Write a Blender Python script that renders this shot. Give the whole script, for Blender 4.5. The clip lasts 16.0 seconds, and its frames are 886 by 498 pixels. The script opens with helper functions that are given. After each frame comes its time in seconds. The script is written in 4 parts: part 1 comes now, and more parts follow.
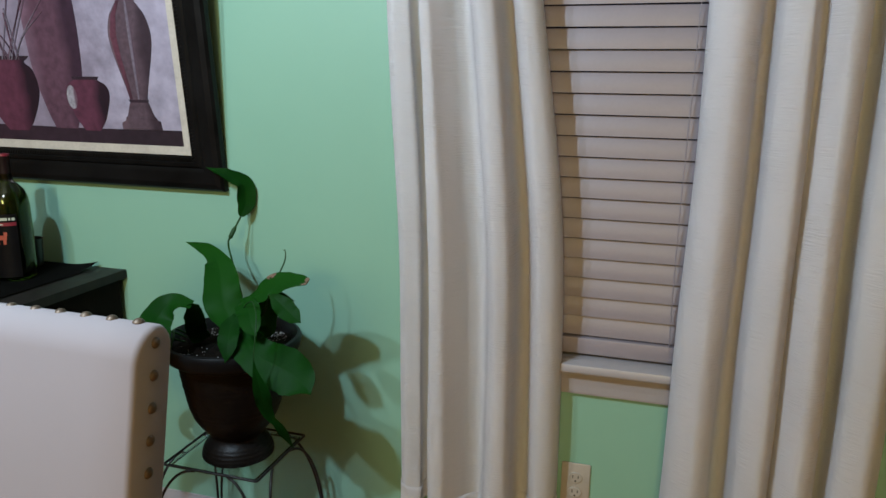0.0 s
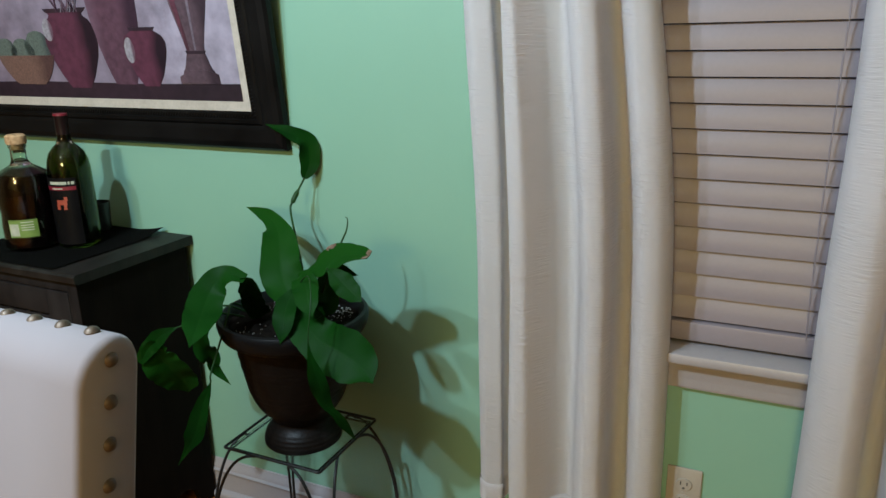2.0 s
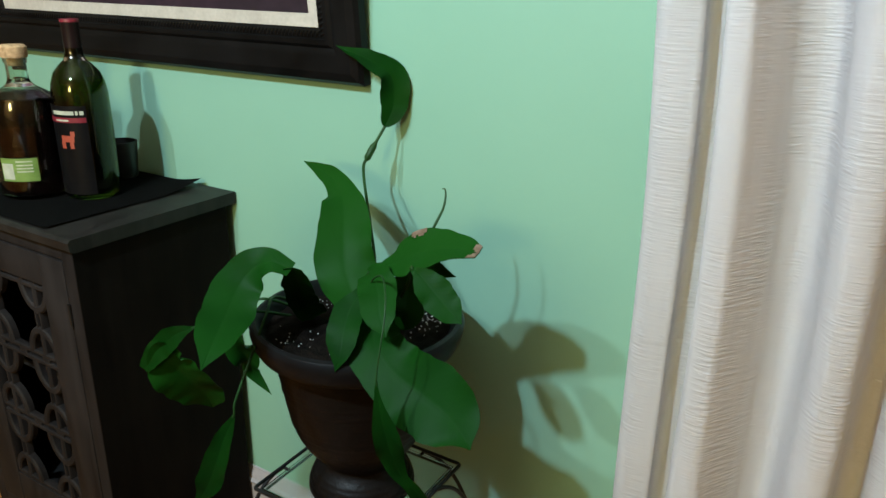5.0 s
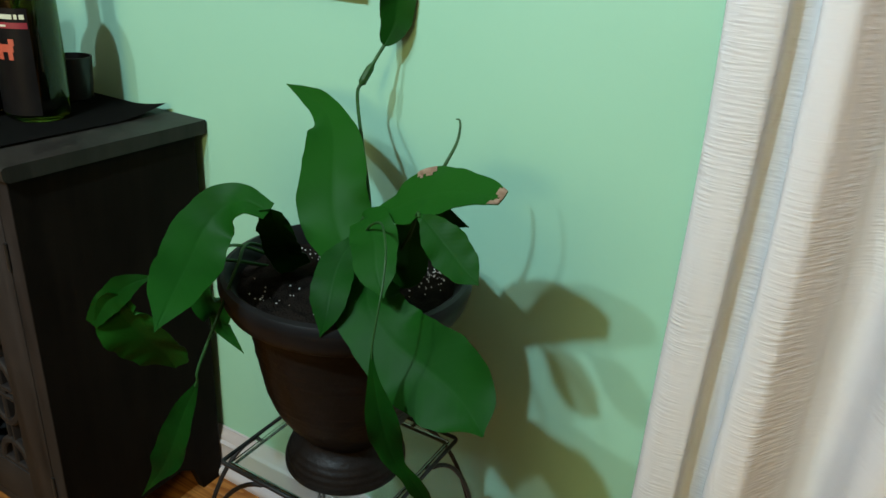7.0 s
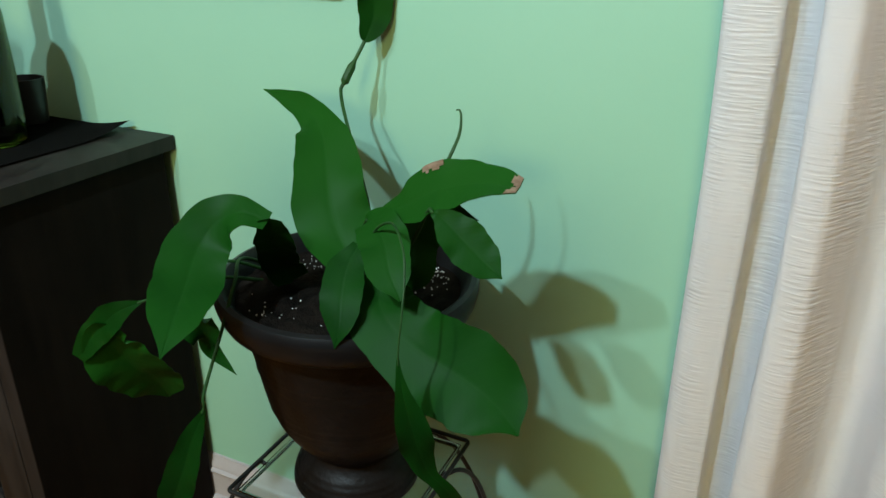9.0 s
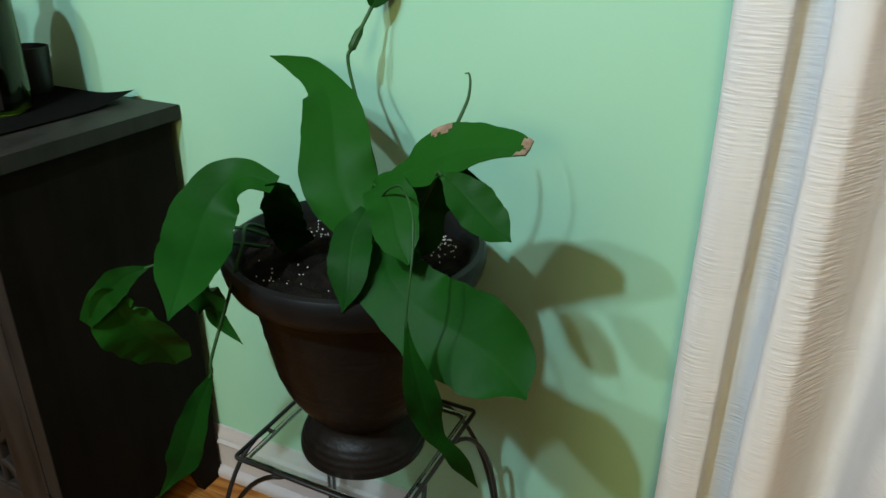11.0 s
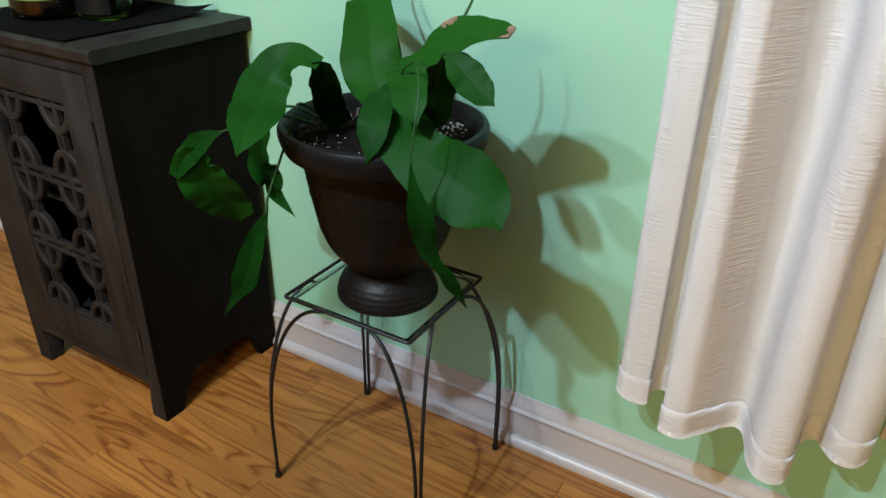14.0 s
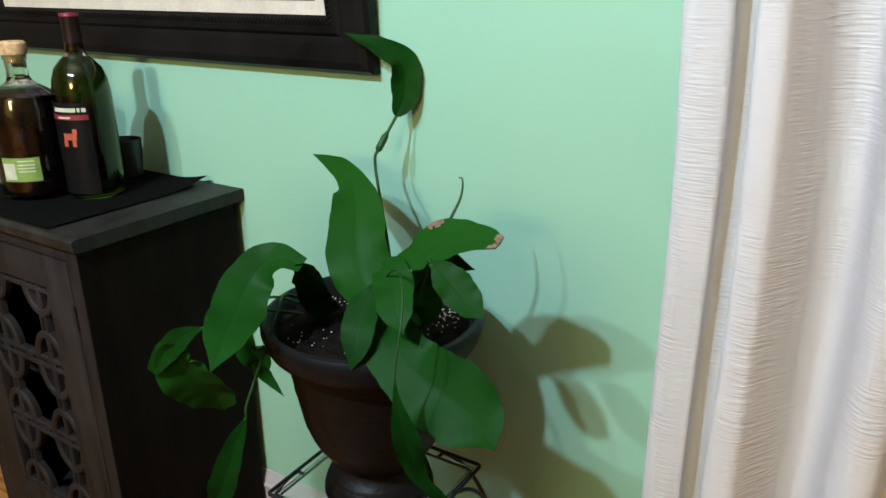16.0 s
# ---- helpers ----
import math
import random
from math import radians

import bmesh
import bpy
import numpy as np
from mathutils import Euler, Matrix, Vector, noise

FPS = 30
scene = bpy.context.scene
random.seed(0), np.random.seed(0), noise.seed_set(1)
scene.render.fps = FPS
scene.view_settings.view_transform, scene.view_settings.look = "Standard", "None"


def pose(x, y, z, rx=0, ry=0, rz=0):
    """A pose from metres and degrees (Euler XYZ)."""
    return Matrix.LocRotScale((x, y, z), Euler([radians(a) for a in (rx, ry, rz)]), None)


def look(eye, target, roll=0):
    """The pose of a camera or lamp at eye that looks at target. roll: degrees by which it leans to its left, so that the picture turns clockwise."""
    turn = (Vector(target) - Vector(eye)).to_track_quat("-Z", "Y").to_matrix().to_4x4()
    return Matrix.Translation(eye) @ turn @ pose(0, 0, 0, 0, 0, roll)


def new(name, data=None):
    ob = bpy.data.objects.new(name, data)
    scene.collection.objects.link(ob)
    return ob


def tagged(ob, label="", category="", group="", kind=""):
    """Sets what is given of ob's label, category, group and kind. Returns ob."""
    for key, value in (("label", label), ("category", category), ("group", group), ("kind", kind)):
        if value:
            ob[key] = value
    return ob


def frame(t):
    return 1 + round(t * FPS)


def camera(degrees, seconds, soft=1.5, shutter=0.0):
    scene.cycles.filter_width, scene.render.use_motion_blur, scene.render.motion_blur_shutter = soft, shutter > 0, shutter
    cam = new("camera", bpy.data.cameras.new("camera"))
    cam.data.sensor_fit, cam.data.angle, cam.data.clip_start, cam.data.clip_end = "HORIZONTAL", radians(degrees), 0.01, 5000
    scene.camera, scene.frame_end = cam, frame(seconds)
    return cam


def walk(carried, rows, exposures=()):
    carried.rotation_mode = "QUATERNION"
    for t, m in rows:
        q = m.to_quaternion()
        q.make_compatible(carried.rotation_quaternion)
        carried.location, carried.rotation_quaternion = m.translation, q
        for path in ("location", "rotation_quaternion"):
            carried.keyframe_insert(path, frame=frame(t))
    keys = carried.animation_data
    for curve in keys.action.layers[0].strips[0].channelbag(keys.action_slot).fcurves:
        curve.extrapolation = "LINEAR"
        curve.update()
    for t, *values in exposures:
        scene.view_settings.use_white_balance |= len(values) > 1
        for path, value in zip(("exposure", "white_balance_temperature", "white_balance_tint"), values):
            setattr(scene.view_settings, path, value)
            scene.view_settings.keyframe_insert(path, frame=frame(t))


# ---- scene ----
cam = camera(62.9, 16.0, soft=1.5)
PATH = [
    (0, (0.075, 0.129, 1.314), (-0.481, 1.997, 0.865), 0.8),
    (0.5, (0.057, 0.158, 1.31), (-0.535, 2.004, 0.818), 0.9),
    (1, (0.058, 0.21, 1.313), (-0.58, 2.041, 0.822), -0.1),
    (1.5, (0.044, 0.283, 1.306), (-0.689, 2.069, 0.782), -0.5),
    (2, (0.045, 0.37, 1.285), (-0.769, 2.106, 0.716), -1.2),
    (2.5, (0.031, 0.444, 1.27), (-0.828, 2.139, 0.645), -1.5),
    (3, (-0.018, 0.541, 1.257), (-0.864, 2.236, 0.617), -1.8),
    (3.5, (-0.102, 0.609, 1.24), (-0.964, 2.285, 0.57), -0.7),
    (4, (-0.152, 0.655, 1.232), (-1.044, 2.307, 0.543), -0.1),
    (4.5, (-0.206, 0.711, 1.216), (-1.158, 2.336, 0.544), 0.5),
    (7, (-0.362, 0.883, 1.129), (-1.243, 2.481, 0.311), 3.9),
    (7.5, (-0.394, 0.873, 1.128), (-1.237, 2.497, 0.321), 3.9),
    (8, (-0.414, 0.87, 1.115), (-1.231, 2.509, 0.311), 2.8),
    (8.5, (-0.422, 0.874, 1.111), (-1.207, 2.534, 0.318), 1.1),
    (9, (-0.429, 0.877, 1.107), (-1.199, 2.539, 0.303), 0.7),
    (11.5, (-0.432, 0.866, 1.087), (-1.208, 2.501, 0.235), 1.1),
    (12, (-0.39, 0.843, 1.097), (-1.247, 2.453, 0.276), 0.5),
    (12.5, (-0.326, 0.814, 1.083), (-1.249, 2.358, 0.208), 0.3),
    (13, (-0.294, 0.766, 1.085), (-1.254, 2.279, 0.198), 0.8),
    (13.5, (-0.263, 0.722, 1.081), (-1.13, 2.264, 0.148), 1.6),
    (14, (-0.251, 0.687, 1.071), (-1.144, 2.204, 0.123), 1.2),
    (14.5, (-0.241, 0.678, 1.068), (-1.128, 2.2, 0.121), 1.3),
    (15, (-0.247, 0.702, 1.1), (-1.164, 2.261, 0.247), 1.3),
    (15.5, (-0.28, 0.751, 1.14), (-1.233, 2.335, 0.378), 1.2),
    (15.8, (-0.281, 0.766, 1.160), (-1.258, 2.367, 0.462), 0.4),
    (16, (-0.282, 0.792, 1.17), (-1.263, 2.392, 0.478), -0.1),
]
EXPOSURES = [(0.0, -0.58, 5700, 18), (1.5, -0.50, 5700, 17), (2.5, -0.34, 5700, 15), (4.5, -0.06, 5750, 13), (7.0, 0.06, 5900, 10), (9.0, 0.06, 5900, 10), (11.5, 0.12, 5950, 13), (12.5, 0.28, 5900, 18), (14.0, 0.36, 5850, 19), (15.0, 0.34, 5850, 19), (16.0, 0.24, 5800, 19)]
walk(cam, [(t, look(eye, target, roll)) for t, eye, target, roll in PATH], EXPOSURES)

# ---- light: a lit ceiling fixture with two bulbs over the dining table, dim night outside ----
world = bpy.data.worlds.new("night")
scene.world = world
world.use_nodes = True
world.node_tree.nodes["Background"].inputs[0].default_value = (0.02, 0.025, 0.04, 1)
world.node_tree.nodes["Background"].inputs[1].default_value = 0.3


def point_light(x, y, z, watts, colour, radius):
    data = bpy.data.lights.new("bulb_or_fill_light", "POINT")
    data.energy, data.color, data.shadow_soft_size = watts, colour, radius
    ob = new("bulb_or_fill_light", data)
    ob.location = (x, y, z)
    return ob


for bx, by, bz, watts, tone in ((-0.92, 0.20, 2.12, 128.0, (0.70, 0.92, 0.96)), (-1.25, 0.15, 2.10, 68.0, (0.84, 0.94, 0.90))):
    point_light(bx, by, bz, watts, tone, 0.03)
# unseen warm fill light, added from behind to tint the shadows olive
point_light(0.35, -4.0, 2.3, 480.0, (1.0, 0.78, 0.29), 0.45)

# ---- materials ----


class Mat:
    """A node material with a principled surface; helpers add and link nodes."""

    def __init__(self, name, colour=(0.5, 0.5, 0.5), rough=0.6, metal=0.0, spec=0.5):
        self.m = bpy.data.materials.new(name)
        self.m.use_nodes = True
        self.t = self.m.node_tree
        self.p = self.t.nodes["Principled BSDF"]
        self.p.inputs["Base Color"].default_value = (*colour, 1)
        self.p.inputs["Roughness"].default_value = rough
        self.p.inputs["Metallic"].default_value = metal
        self.p.inputs["Specular IOR Level"].default_value = spec

    def node(self, kind, **values):
        n = self.t.nodes.new(kind)
        for key, v in values.items():
            n.inputs[key.replace("_", " ")].default_value = v
        return n

    def link(self, a, b):
        self.t.links.new(a, b)

    def coords(self, scale=(1, 1, 1), rotation=(0, 0, 0), which="Object"):
        c, mp = self.t.nodes.new("ShaderNodeTexCoord"), self.t.nodes.new("ShaderNodeMapping")
        mp.inputs["Scale"].default_value, mp.inputs["Rotation"].default_value = scale, rotation
        self.link(c.outputs[which], mp.inputs["Vector"])
        return mp.outputs[0]

    def noise(self, vec, scale, detail=4.0, rough=0.55, distortion=0.0):
        n = self.node("ShaderNodeTexNoise", Scale=scale, Detail=detail, Roughness=rough, Distortion=distortion)
        self.link(vec, n.inputs["Vector"])
        return n.outputs["Fac"]

    def ramp(self, fac, *stops):
        r = self.t.nodes.new("ShaderNodeValToRGB")
        while len(r.color_ramp.elements) < len(stops):
            r.color_ramp.elements.new(0.5)
        for e, (pos, c) in zip(r.color_ramp.elements, stops):
            e.position, e.color = pos, (*c, 1) if len(c) == 3 else c
        self.link(fac, r.inputs["Fac"])
        return r.outputs["Color"]

    def mix(self, fac, a, b, mode="MIX"):
        n = self.t.nodes.new("ShaderNodeMix")
        n.data_type, n.blend_type = "RGBA", mode
        for sock, v in ((n.inputs[0], fac), (n.inputs[6], a), (n.inputs[7], b)):
            if hasattr(v, "links"):
                self.link(v, sock)
            elif isinstance(v, (int, float)):
                sock.default_value = v
            else:
                sock.default_value = (*v, 1)
        return n.outputs[2]

    def bump(self, height, strength, distance):
        n = self.node("ShaderNodeBump", Strength=strength, Distance=distance)
        self.link(height, n.inputs["Height"])
        last = self.p.inputs["Normal"]
        if last.links:
            self.link(last.links[0].from_socket, n.inputs["Normal"])
        self.link(n.outputs[0], last)
        return self

    def base(self, colour):
        self.link(colour, self.p.inputs["Base Color"])
        return self

    def roughness(self, fac, low, high):
        n = self.node("ShaderNodeMapRange")
        n.inputs["To Min"].default_value, n.inputs["To Max"].default_value = low, high
        self.link(fac, n.inputs["Value"])
        self.link(n.outputs[0], self.p.inputs["Roughness"])
        return self


def mottled(name, dark, light, scale=6.0, rough=0.6, bump=0.1, fine=120.0, metal=0.0, spec=0.5, depth=0.001):
    """A surface of two near tones, with fine grain and relief."""
    m = Mat(name, light, rough, metal, spec)
    v = m.coords()
    big, small = m.noise(v, scale, 5), m.noise(v, fine, 3)
    c = m.mix(m.ramp(big, (0.3, (0, 0, 0)), (0.7, (1, 1, 1))), dark, light)
    m.base(m.mix(0.12 if bump > 0.02 else 0.03, c, m.ramp(small, (0.3, (0.25, 0.25, 0.25)), (0.7, (0.9, 0.9, 0.9))), "OVERLAY"))
    if bump:
        m.bump(small, bump, depth)
    m.roughness(big, max(rough - 0.07, 0.02), min(rough + 0.07, 1))
    return m.m


def wall_paint():
    m = Mat("green_wall_paint", (0.30, 0.60, 0.36), 0.5, spec=0.35)
    v = m.coords()
    big, roller = m.noise(v, 1.3, 4), m.noise(v, 260.0, 3, 0.6)
    m.base(m.mix(m.ramp(big, (0.3, (0, 0, 0)), (0.7, (1, 1, 1))), (0.208, 0.385, 0.285), (0.233, 0.416, 0.309)))
    m.bump(roller, 0.12, 0.0008)
    m.roughness(m.noise(v, 5.0), 0.42, 0.56)
    return m.m


# tan for the unseen walls, chosen to warm the bounced light
def bounce_tan():
    m = Mat("warm_bounce_wall", (0.40, 0.27, 0.15), 0.6, spec=0.3)
    v = m.coords()
    m.base(m.mix(m.ramp(m.noise(v, 1.3, 4), (0.3, (0, 0, 0)), (0.7, (1, 1, 1))), (0.19, 0.135, 0.078), (0.215, 0.155, 0.092)))
    m.bump(m.noise(v, 260.0, 3, 0.6), 0.12, 0.0008)
    return m.m


def fabric(name, colour, ridges, rough=0.85, through_light=0.0):
    """Woven cloth; ridges: strength of its short crinkled cross ribs."""
    m = Mat(name, colour, rough, spec=0.2)
    v = m.coords()
    tone = m.noise(v, 3.0, 4)
    lo = tuple(c * 0.93 for c in colour)
    m.base(m.mix(m.ramp(tone, (0.3, (0, 0, 0)), (0.7, (1, 1, 1))), lo, colour))
    weave = m.noise(v, 900.0, 2)
    m.bump(weave, 0.15, 0.0005)
    if ridges:
        flat = m.coords((26, 26, 330))
        rib = m.noise(flat, 1.0, 1.5, 0.4, 0.25)
        patch = m.ramp(m.noise(m.coords((14, 14, 5)), 1.0, 3), (0.42, (0.15, 0.15, 0.15)), (0.58, (1, 1, 1)))
        m.bump(m.mix(patch, (0.5, 0.5, 0.5), m.ramp(rib, (0.36, (0, 0, 0)), (0.64, (1, 1, 1)))), ridges, 0.0015)
    m.p.inputs["Sheen Weight"].default_value = 0.15
    if through_light:
        tl = m.node("ShaderNodeBsdfTranslucent", Color=(*colour, 1))
        mx = m.node("ShaderNodeMixShader", Fac=through_light)
        out = m.t.nodes["Material Output"]
        m.link(m.p.outputs[0], mx.inputs[1])
        m.link(tl.outputs[0], mx.inputs[2])
        m.link(mx.outputs[0], out.inputs["Surface"])
    return m.m


def oak():
    """Honey oak boards with long cathedral grain; every board differs."""
    m = Mat("oak_floor", (0.42, 0.2, 0.07), 0.33, spec=0.3)
    info = m.t.nodes.new("ShaderNodeObjectInfo")
    geo = m.t.nodes.new("ShaderNodeNewGeometry")
    shift = m.node("ShaderNodeMath")
    shift.operation = "ADD"
    m.link(info.outputs["Random"], shift.inputs[0])
    m.link(geo.outputs["Random Per Island"], shift.inputs[1])
    pos = m.t.nodes.new("ShaderNodeNewGeometry").outputs["Position"]
    off = m.node("ShaderNodeCombineXYZ")
    far = m.node("ShaderNodeMath")
    far.operation, far.inputs[1].default_value = "MULTIPLY", 37.0
    m.link(shift.outputs[0], far.inputs[0])
    m.link(far.outputs[0], off.inputs[0])
    m.link(far.outputs[0], off.inputs[1])
    add = m.t.nodes.new("ShaderNodeVectorMath")
    m.link(pos, add.inputs[0])
    m.link(off.outputs[0], add.inputs[1])
    mp = m.t.nodes.new("ShaderNodeMapping")
    mp.inputs["Scale"].default_value = (1.5, 11.0, 1.0)
    m.link(add.outputs[0], mp.inputs["Vector"])
    field = m.noise(mp.outputs[0], 1.0, 2.0, 0.45, 0.8)
    rings = m.node("ShaderNodeMath")
    rings.operation, rings.inputs[1].default_value = "MULTIPLY", 9.5
    m.link(field, rings.inputs[0])
    saw = m.node("ShaderNodeMath")
    saw.operation = "FRACT"
    m.link(rings.outputs[0], saw.inputs[0])
    grain = m.ramp(saw.outputs[0], (0.0, (0.05, 0.05, 0.05)), (0.14, (0.25, 0.25, 0.25)), (0.34, (0.95, 0.95, 0.95)), (0.8, (1, 1, 1)), (1.0, (0.5, 0.5, 0.5)))
    mp2 = m.t.nodes.new("ShaderNodeMapping")
    mp2.inputs["Scale"].default_value = (9.0, 420.0, 1.0)
    m.link(add.outputs[0], mp2.inputs["Vector"])
    pores = m.noise(mp2.outputs[0], 1.0, 3)
    tone = m.ramp(shift.outputs[0], (0.0, (0.175, 0.058, 0.011)), (0.3, (0.290, 0.112, 0.022)), (0.65, (0.220, 0.078, 0.015)), (1.0, (0.325, 0.134, 0.029)))
    dark = m.mix(1.0, tone, (0.46, 0.33, 0.22), "MULTIPLY")
    mp3 = m.t.nodes.new("ShaderNodeMapping")
    mp3.inputs["Scale"].default_value = (2.4, 9.0, 1.0)
    m.link(add.outputs[0], mp3.inputs["Vector"])
    patch = m.ramp(m.noise(mp3.outputs[0], 1.0, 3), (0.36, (0.45, 0.45, 0.45)), (0.52, (1, 1, 1)))
    c = m.mix(patch, tone, m.mix(grain, dark, tone))
    c = m.mix(m.ramp(field, (0.35, (0, 0, 0)), (0.65, (0.35, 0.35, 0.35))), c, (0.10, 0.03, 0.008))
    c = m.mix(m.ramp(pores, (0.35, (0.35, 0.35, 0.35)), (0.5, (0, 0, 0))), c, (0.09, 0.035, 0.01))
    m.base(c)
    m.bump(pores, 0.1, 0.0004)
    m.roughness(pores, 0.28, 0.4)
    return m.m


def stained(name, dark, light, rough=0.5, spec=0.15):
    """Dark stained wood with worn, dusty grain."""
    m = Mat(name, light, rough, spec=spec)
    v = m.coords((30, 30, 3.0))
    g = m.noise(v, 1.0, 5, 0.65, 0.3)
    big = m.noise(m.coords(), 5.0, 4)
    c = m.mix(m.ramp(g, (0.35, (0, 0, 0)), (0.7, (1, 1, 1))), dark, light)
    m.base(m.mix(m.ramp(big, (0.45, (0, 0, 0)), (0.75, (0.5, 0.5, 0.5))), c, tuple(1.5 * x for x in light)))
    m.bump(g, 0.2, 0.0008)
    m.roughness(g, rough - 0.1, rough + 0.12)
    return m.m


def leaf_skin():
    """Glossy dark green leaf with a pale midrib and side veins, from the leaf's own u and v."""
    m = Mat("green_leaf", (0.03, 0.12, 0.02), 0.45, spec=0.05)
    uv = m.t.nodes.new("ShaderNodeUVMap")
    sep = m.t.nodes.new("ShaderNodeSeparateXYZ")
    m.link(uv.outputs[0], sep.inputs[0])
    away = m.node("ShaderNodeMath")
    away.operation = "ABSOLUTE"
    m.link(sep.outputs[0], away.inputs[0])
    slant = m.node("ShaderNodeMath")
    slant.operation, slant.inputs[1].default_value, slant.inputs[2].default_value = "MULTIPLY_ADD", -0.16, 0.0
    m.link(away.outputs[0], slant.inputs[0])
    m.link(sep.outputs[1], slant.inputs[2])
    many = m.node("ShaderNodeMath")
    many.operation, many.inputs[1].default_value = "MULTIPLY", 95.0
    m.link(slant.outputs[0], many.inputs[0])
    wave = m.node("ShaderNodeMath")
    wave.operation = "SINE"
    m.link(many.outputs[0], wave.inputs[0])
    v = m.coords()
    blot, fine = m.noise(v, 14.0, 4), m.noise(v, 160.0, 3)
    info = m.t.nodes.new("ShaderNodeObjectInfo")
    c = m.mix(m.ramp(blot, (0.3, (0, 0, 0)), (0.7, (1, 1, 1))), (0.0022, 0.020, 0.0018), (0.0056, 0.041, 0.0031))
    c = m.mix(m.ramp(info.outputs["Random"], (0.0, (0, 0, 0)), (1.0, (0.8, 0.8, 0.8))), c, (0.0108, 0.064, 0.0054))
    c = m.mix(m.ramp(wave.outputs[0], (0.75, (0, 0, 0)), (1.0, (0.05, 0.05, 0.05))), c, (0.021, 0.072, 0.016))
    c = m.mix(m.ramp(away.outputs[0], (0.0, (0.16, 0.16, 0.16)), (0.04, (0, 0, 0))), c, (0.026, 0.080, 0.019))
    m.base(c)
    m.bump(wave.outputs[0], 0.05, 0.0005)
    m.bump(fine, 0.06, 0.0004)
    m.roughness(blot, 0.42, 0.56)
    tl = m.node("ShaderNodeBsdfTranslucent", Color=(0.04, 0.16, 0.02, 1))
    mx = m.node("ShaderNodeMixShader", Fac=0.13)
    m.link(m.p.outputs[0], mx.inputs[1])
    m.link(tl.outputs[0], mx.inputs[2])
    m.link(mx.outputs[0], m.t.nodes["Material Output"].inputs["Surface"])
    return m.m


def glass(name, colour, rough=0.02):
    m = Mat(name, colour, rough)
    m.p.inputs["Transmission Weight"].default_value = 1.0
    m.p.inputs["IOR"].default_value = 1.45
    m.bump(m.noise(m.coords(), 25.0, 2), 0.05, 0.002)
    return m.m


def painted(name, left, mid, right, scale=18.0):
    """Canvas paint laid from one tone to another across the painted thing, with brush mottling."""
    m = Mat(name, mid, 0.55, spec=0.3)
    c = m.t.nodes.new("ShaderNodeTexCoord")
    sep = m.t.nodes.new("ShaderNodeSeparateXYZ")
    m.link(c.outputs["Generated"], sep.inputs[0])
    v = m.coords()
    n = m.noise(v, scale, 5, 0.65)
    wob = m.node("ShaderNodeMath")
    wob.operation, wob.inputs[1].default_value = "MULTIPLY_ADD", 0.35
    m.link(n, wob.inputs[0])
    m.link(sep.outputs[0], wob.inputs[2])
    col = m.ramp(wob.outputs[0], (0.12, left), (0.4, mid), (0.8, mid), (1.12, right))
    m.base(m.mix(0.4, col, m.ramp(m.noise(v, scale * 4, 4), (0.3, (0.2, 0.2, 0.2)), (0.7, (0.8, 0.8, 0.8))), "OVERLAY"))
    m.bump(m.noise(v, 400.0, 2), 0.15, 0.0005)
    return m.m


WALL = wall_paint()
TAN = bounce_tan()
# unseen ceiling kept tan and dim so cool light bounces less
CEIL = mottled("warm_bounce_ceiling", (0.36, 0.285, 0.185), (0.40, 0.32, 0.21), 2.0, 0.8, 0.2)
WHITE = mottled("white_trim_paint", (0.32, 0.295, 0.305), (0.345, 0.32, 0.33), 2.0, 0.38, 0.01)
SLAT = mottled("blind_slat_paint", (0.226, 0.195, 0.218), (0.246, 0.214, 0.240), 5.0, 0.45, 0.01)
# outlet's off-white is darkened to carry the curtain's shade
PLATE = mottled("shaded_outlet_plastic", (0.34, 0.31, 0.27), (0.38, 0.35, 0.30), 8.0, 0.3, 0.0)
HOLE = mottled("dark_slot", (0.01, 0.01, 0.01), (0.02, 0.02, 0.02), 8.0, 0.7, 0.0)
CURTAIN = fabric("curtain_cloth", (0.83, 0.805, 0.825), 0.5, 0.9, 0.08)
CHAIRCLOTH = fabric("chair_linen", (0.265, 0.235, 0.25), 0.0)
STUD = mottled("bronze_nailhead", (0.05, 0.035, 0.025), (0.13, 0.09, 0.06), 60.0, 0.5, 0.1, metal=0.45)
OAK = oak()
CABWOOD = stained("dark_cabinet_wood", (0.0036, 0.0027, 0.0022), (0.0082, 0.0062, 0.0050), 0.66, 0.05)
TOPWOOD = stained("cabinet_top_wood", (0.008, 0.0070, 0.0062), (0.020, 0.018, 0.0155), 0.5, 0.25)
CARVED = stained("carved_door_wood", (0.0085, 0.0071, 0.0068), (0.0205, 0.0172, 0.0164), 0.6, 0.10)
INSIDE = mottled("cabinet_inside", (0.006, 0.005, 0.005), (0.012, 0.010, 0.009), 6.0, 0.8, 0.0)
POT = mottled("bronze_black_pot", (0.003, 0.0023, 0.0019), (0.0080, 0.0058, 0.0046), 16.0, 0.44, 0.45, 85.0, spec=0.2, depth=0.0022)
POTRIM = mottled("black_pot_rim", (0.004, 0.004, 0.004), (0.008, 0.0078, 0.008), 9.0, 0.40, 0.08, 200.0, spec=0.17)
SOIL = mottled("potting_soil", (0.003, 0.0022, 0.0018), (0.011, 0.008, 0.006), 60.0, 0.95, 0.9, 300.0, spec=0.05, depth=0.004)
PERLITE = mottled("perlite", (0.6, 0.58, 0.54), (0.8, 0.78, 0.74), 90.0, 0.9, 0.3)
LEAF = leaf_skin()
STEM = mottled("green_stem", (0.010, 0.036, 0.008), (0.022, 0.062, 0.014), 30.0, 0.5, 0.1, spec=0.12)
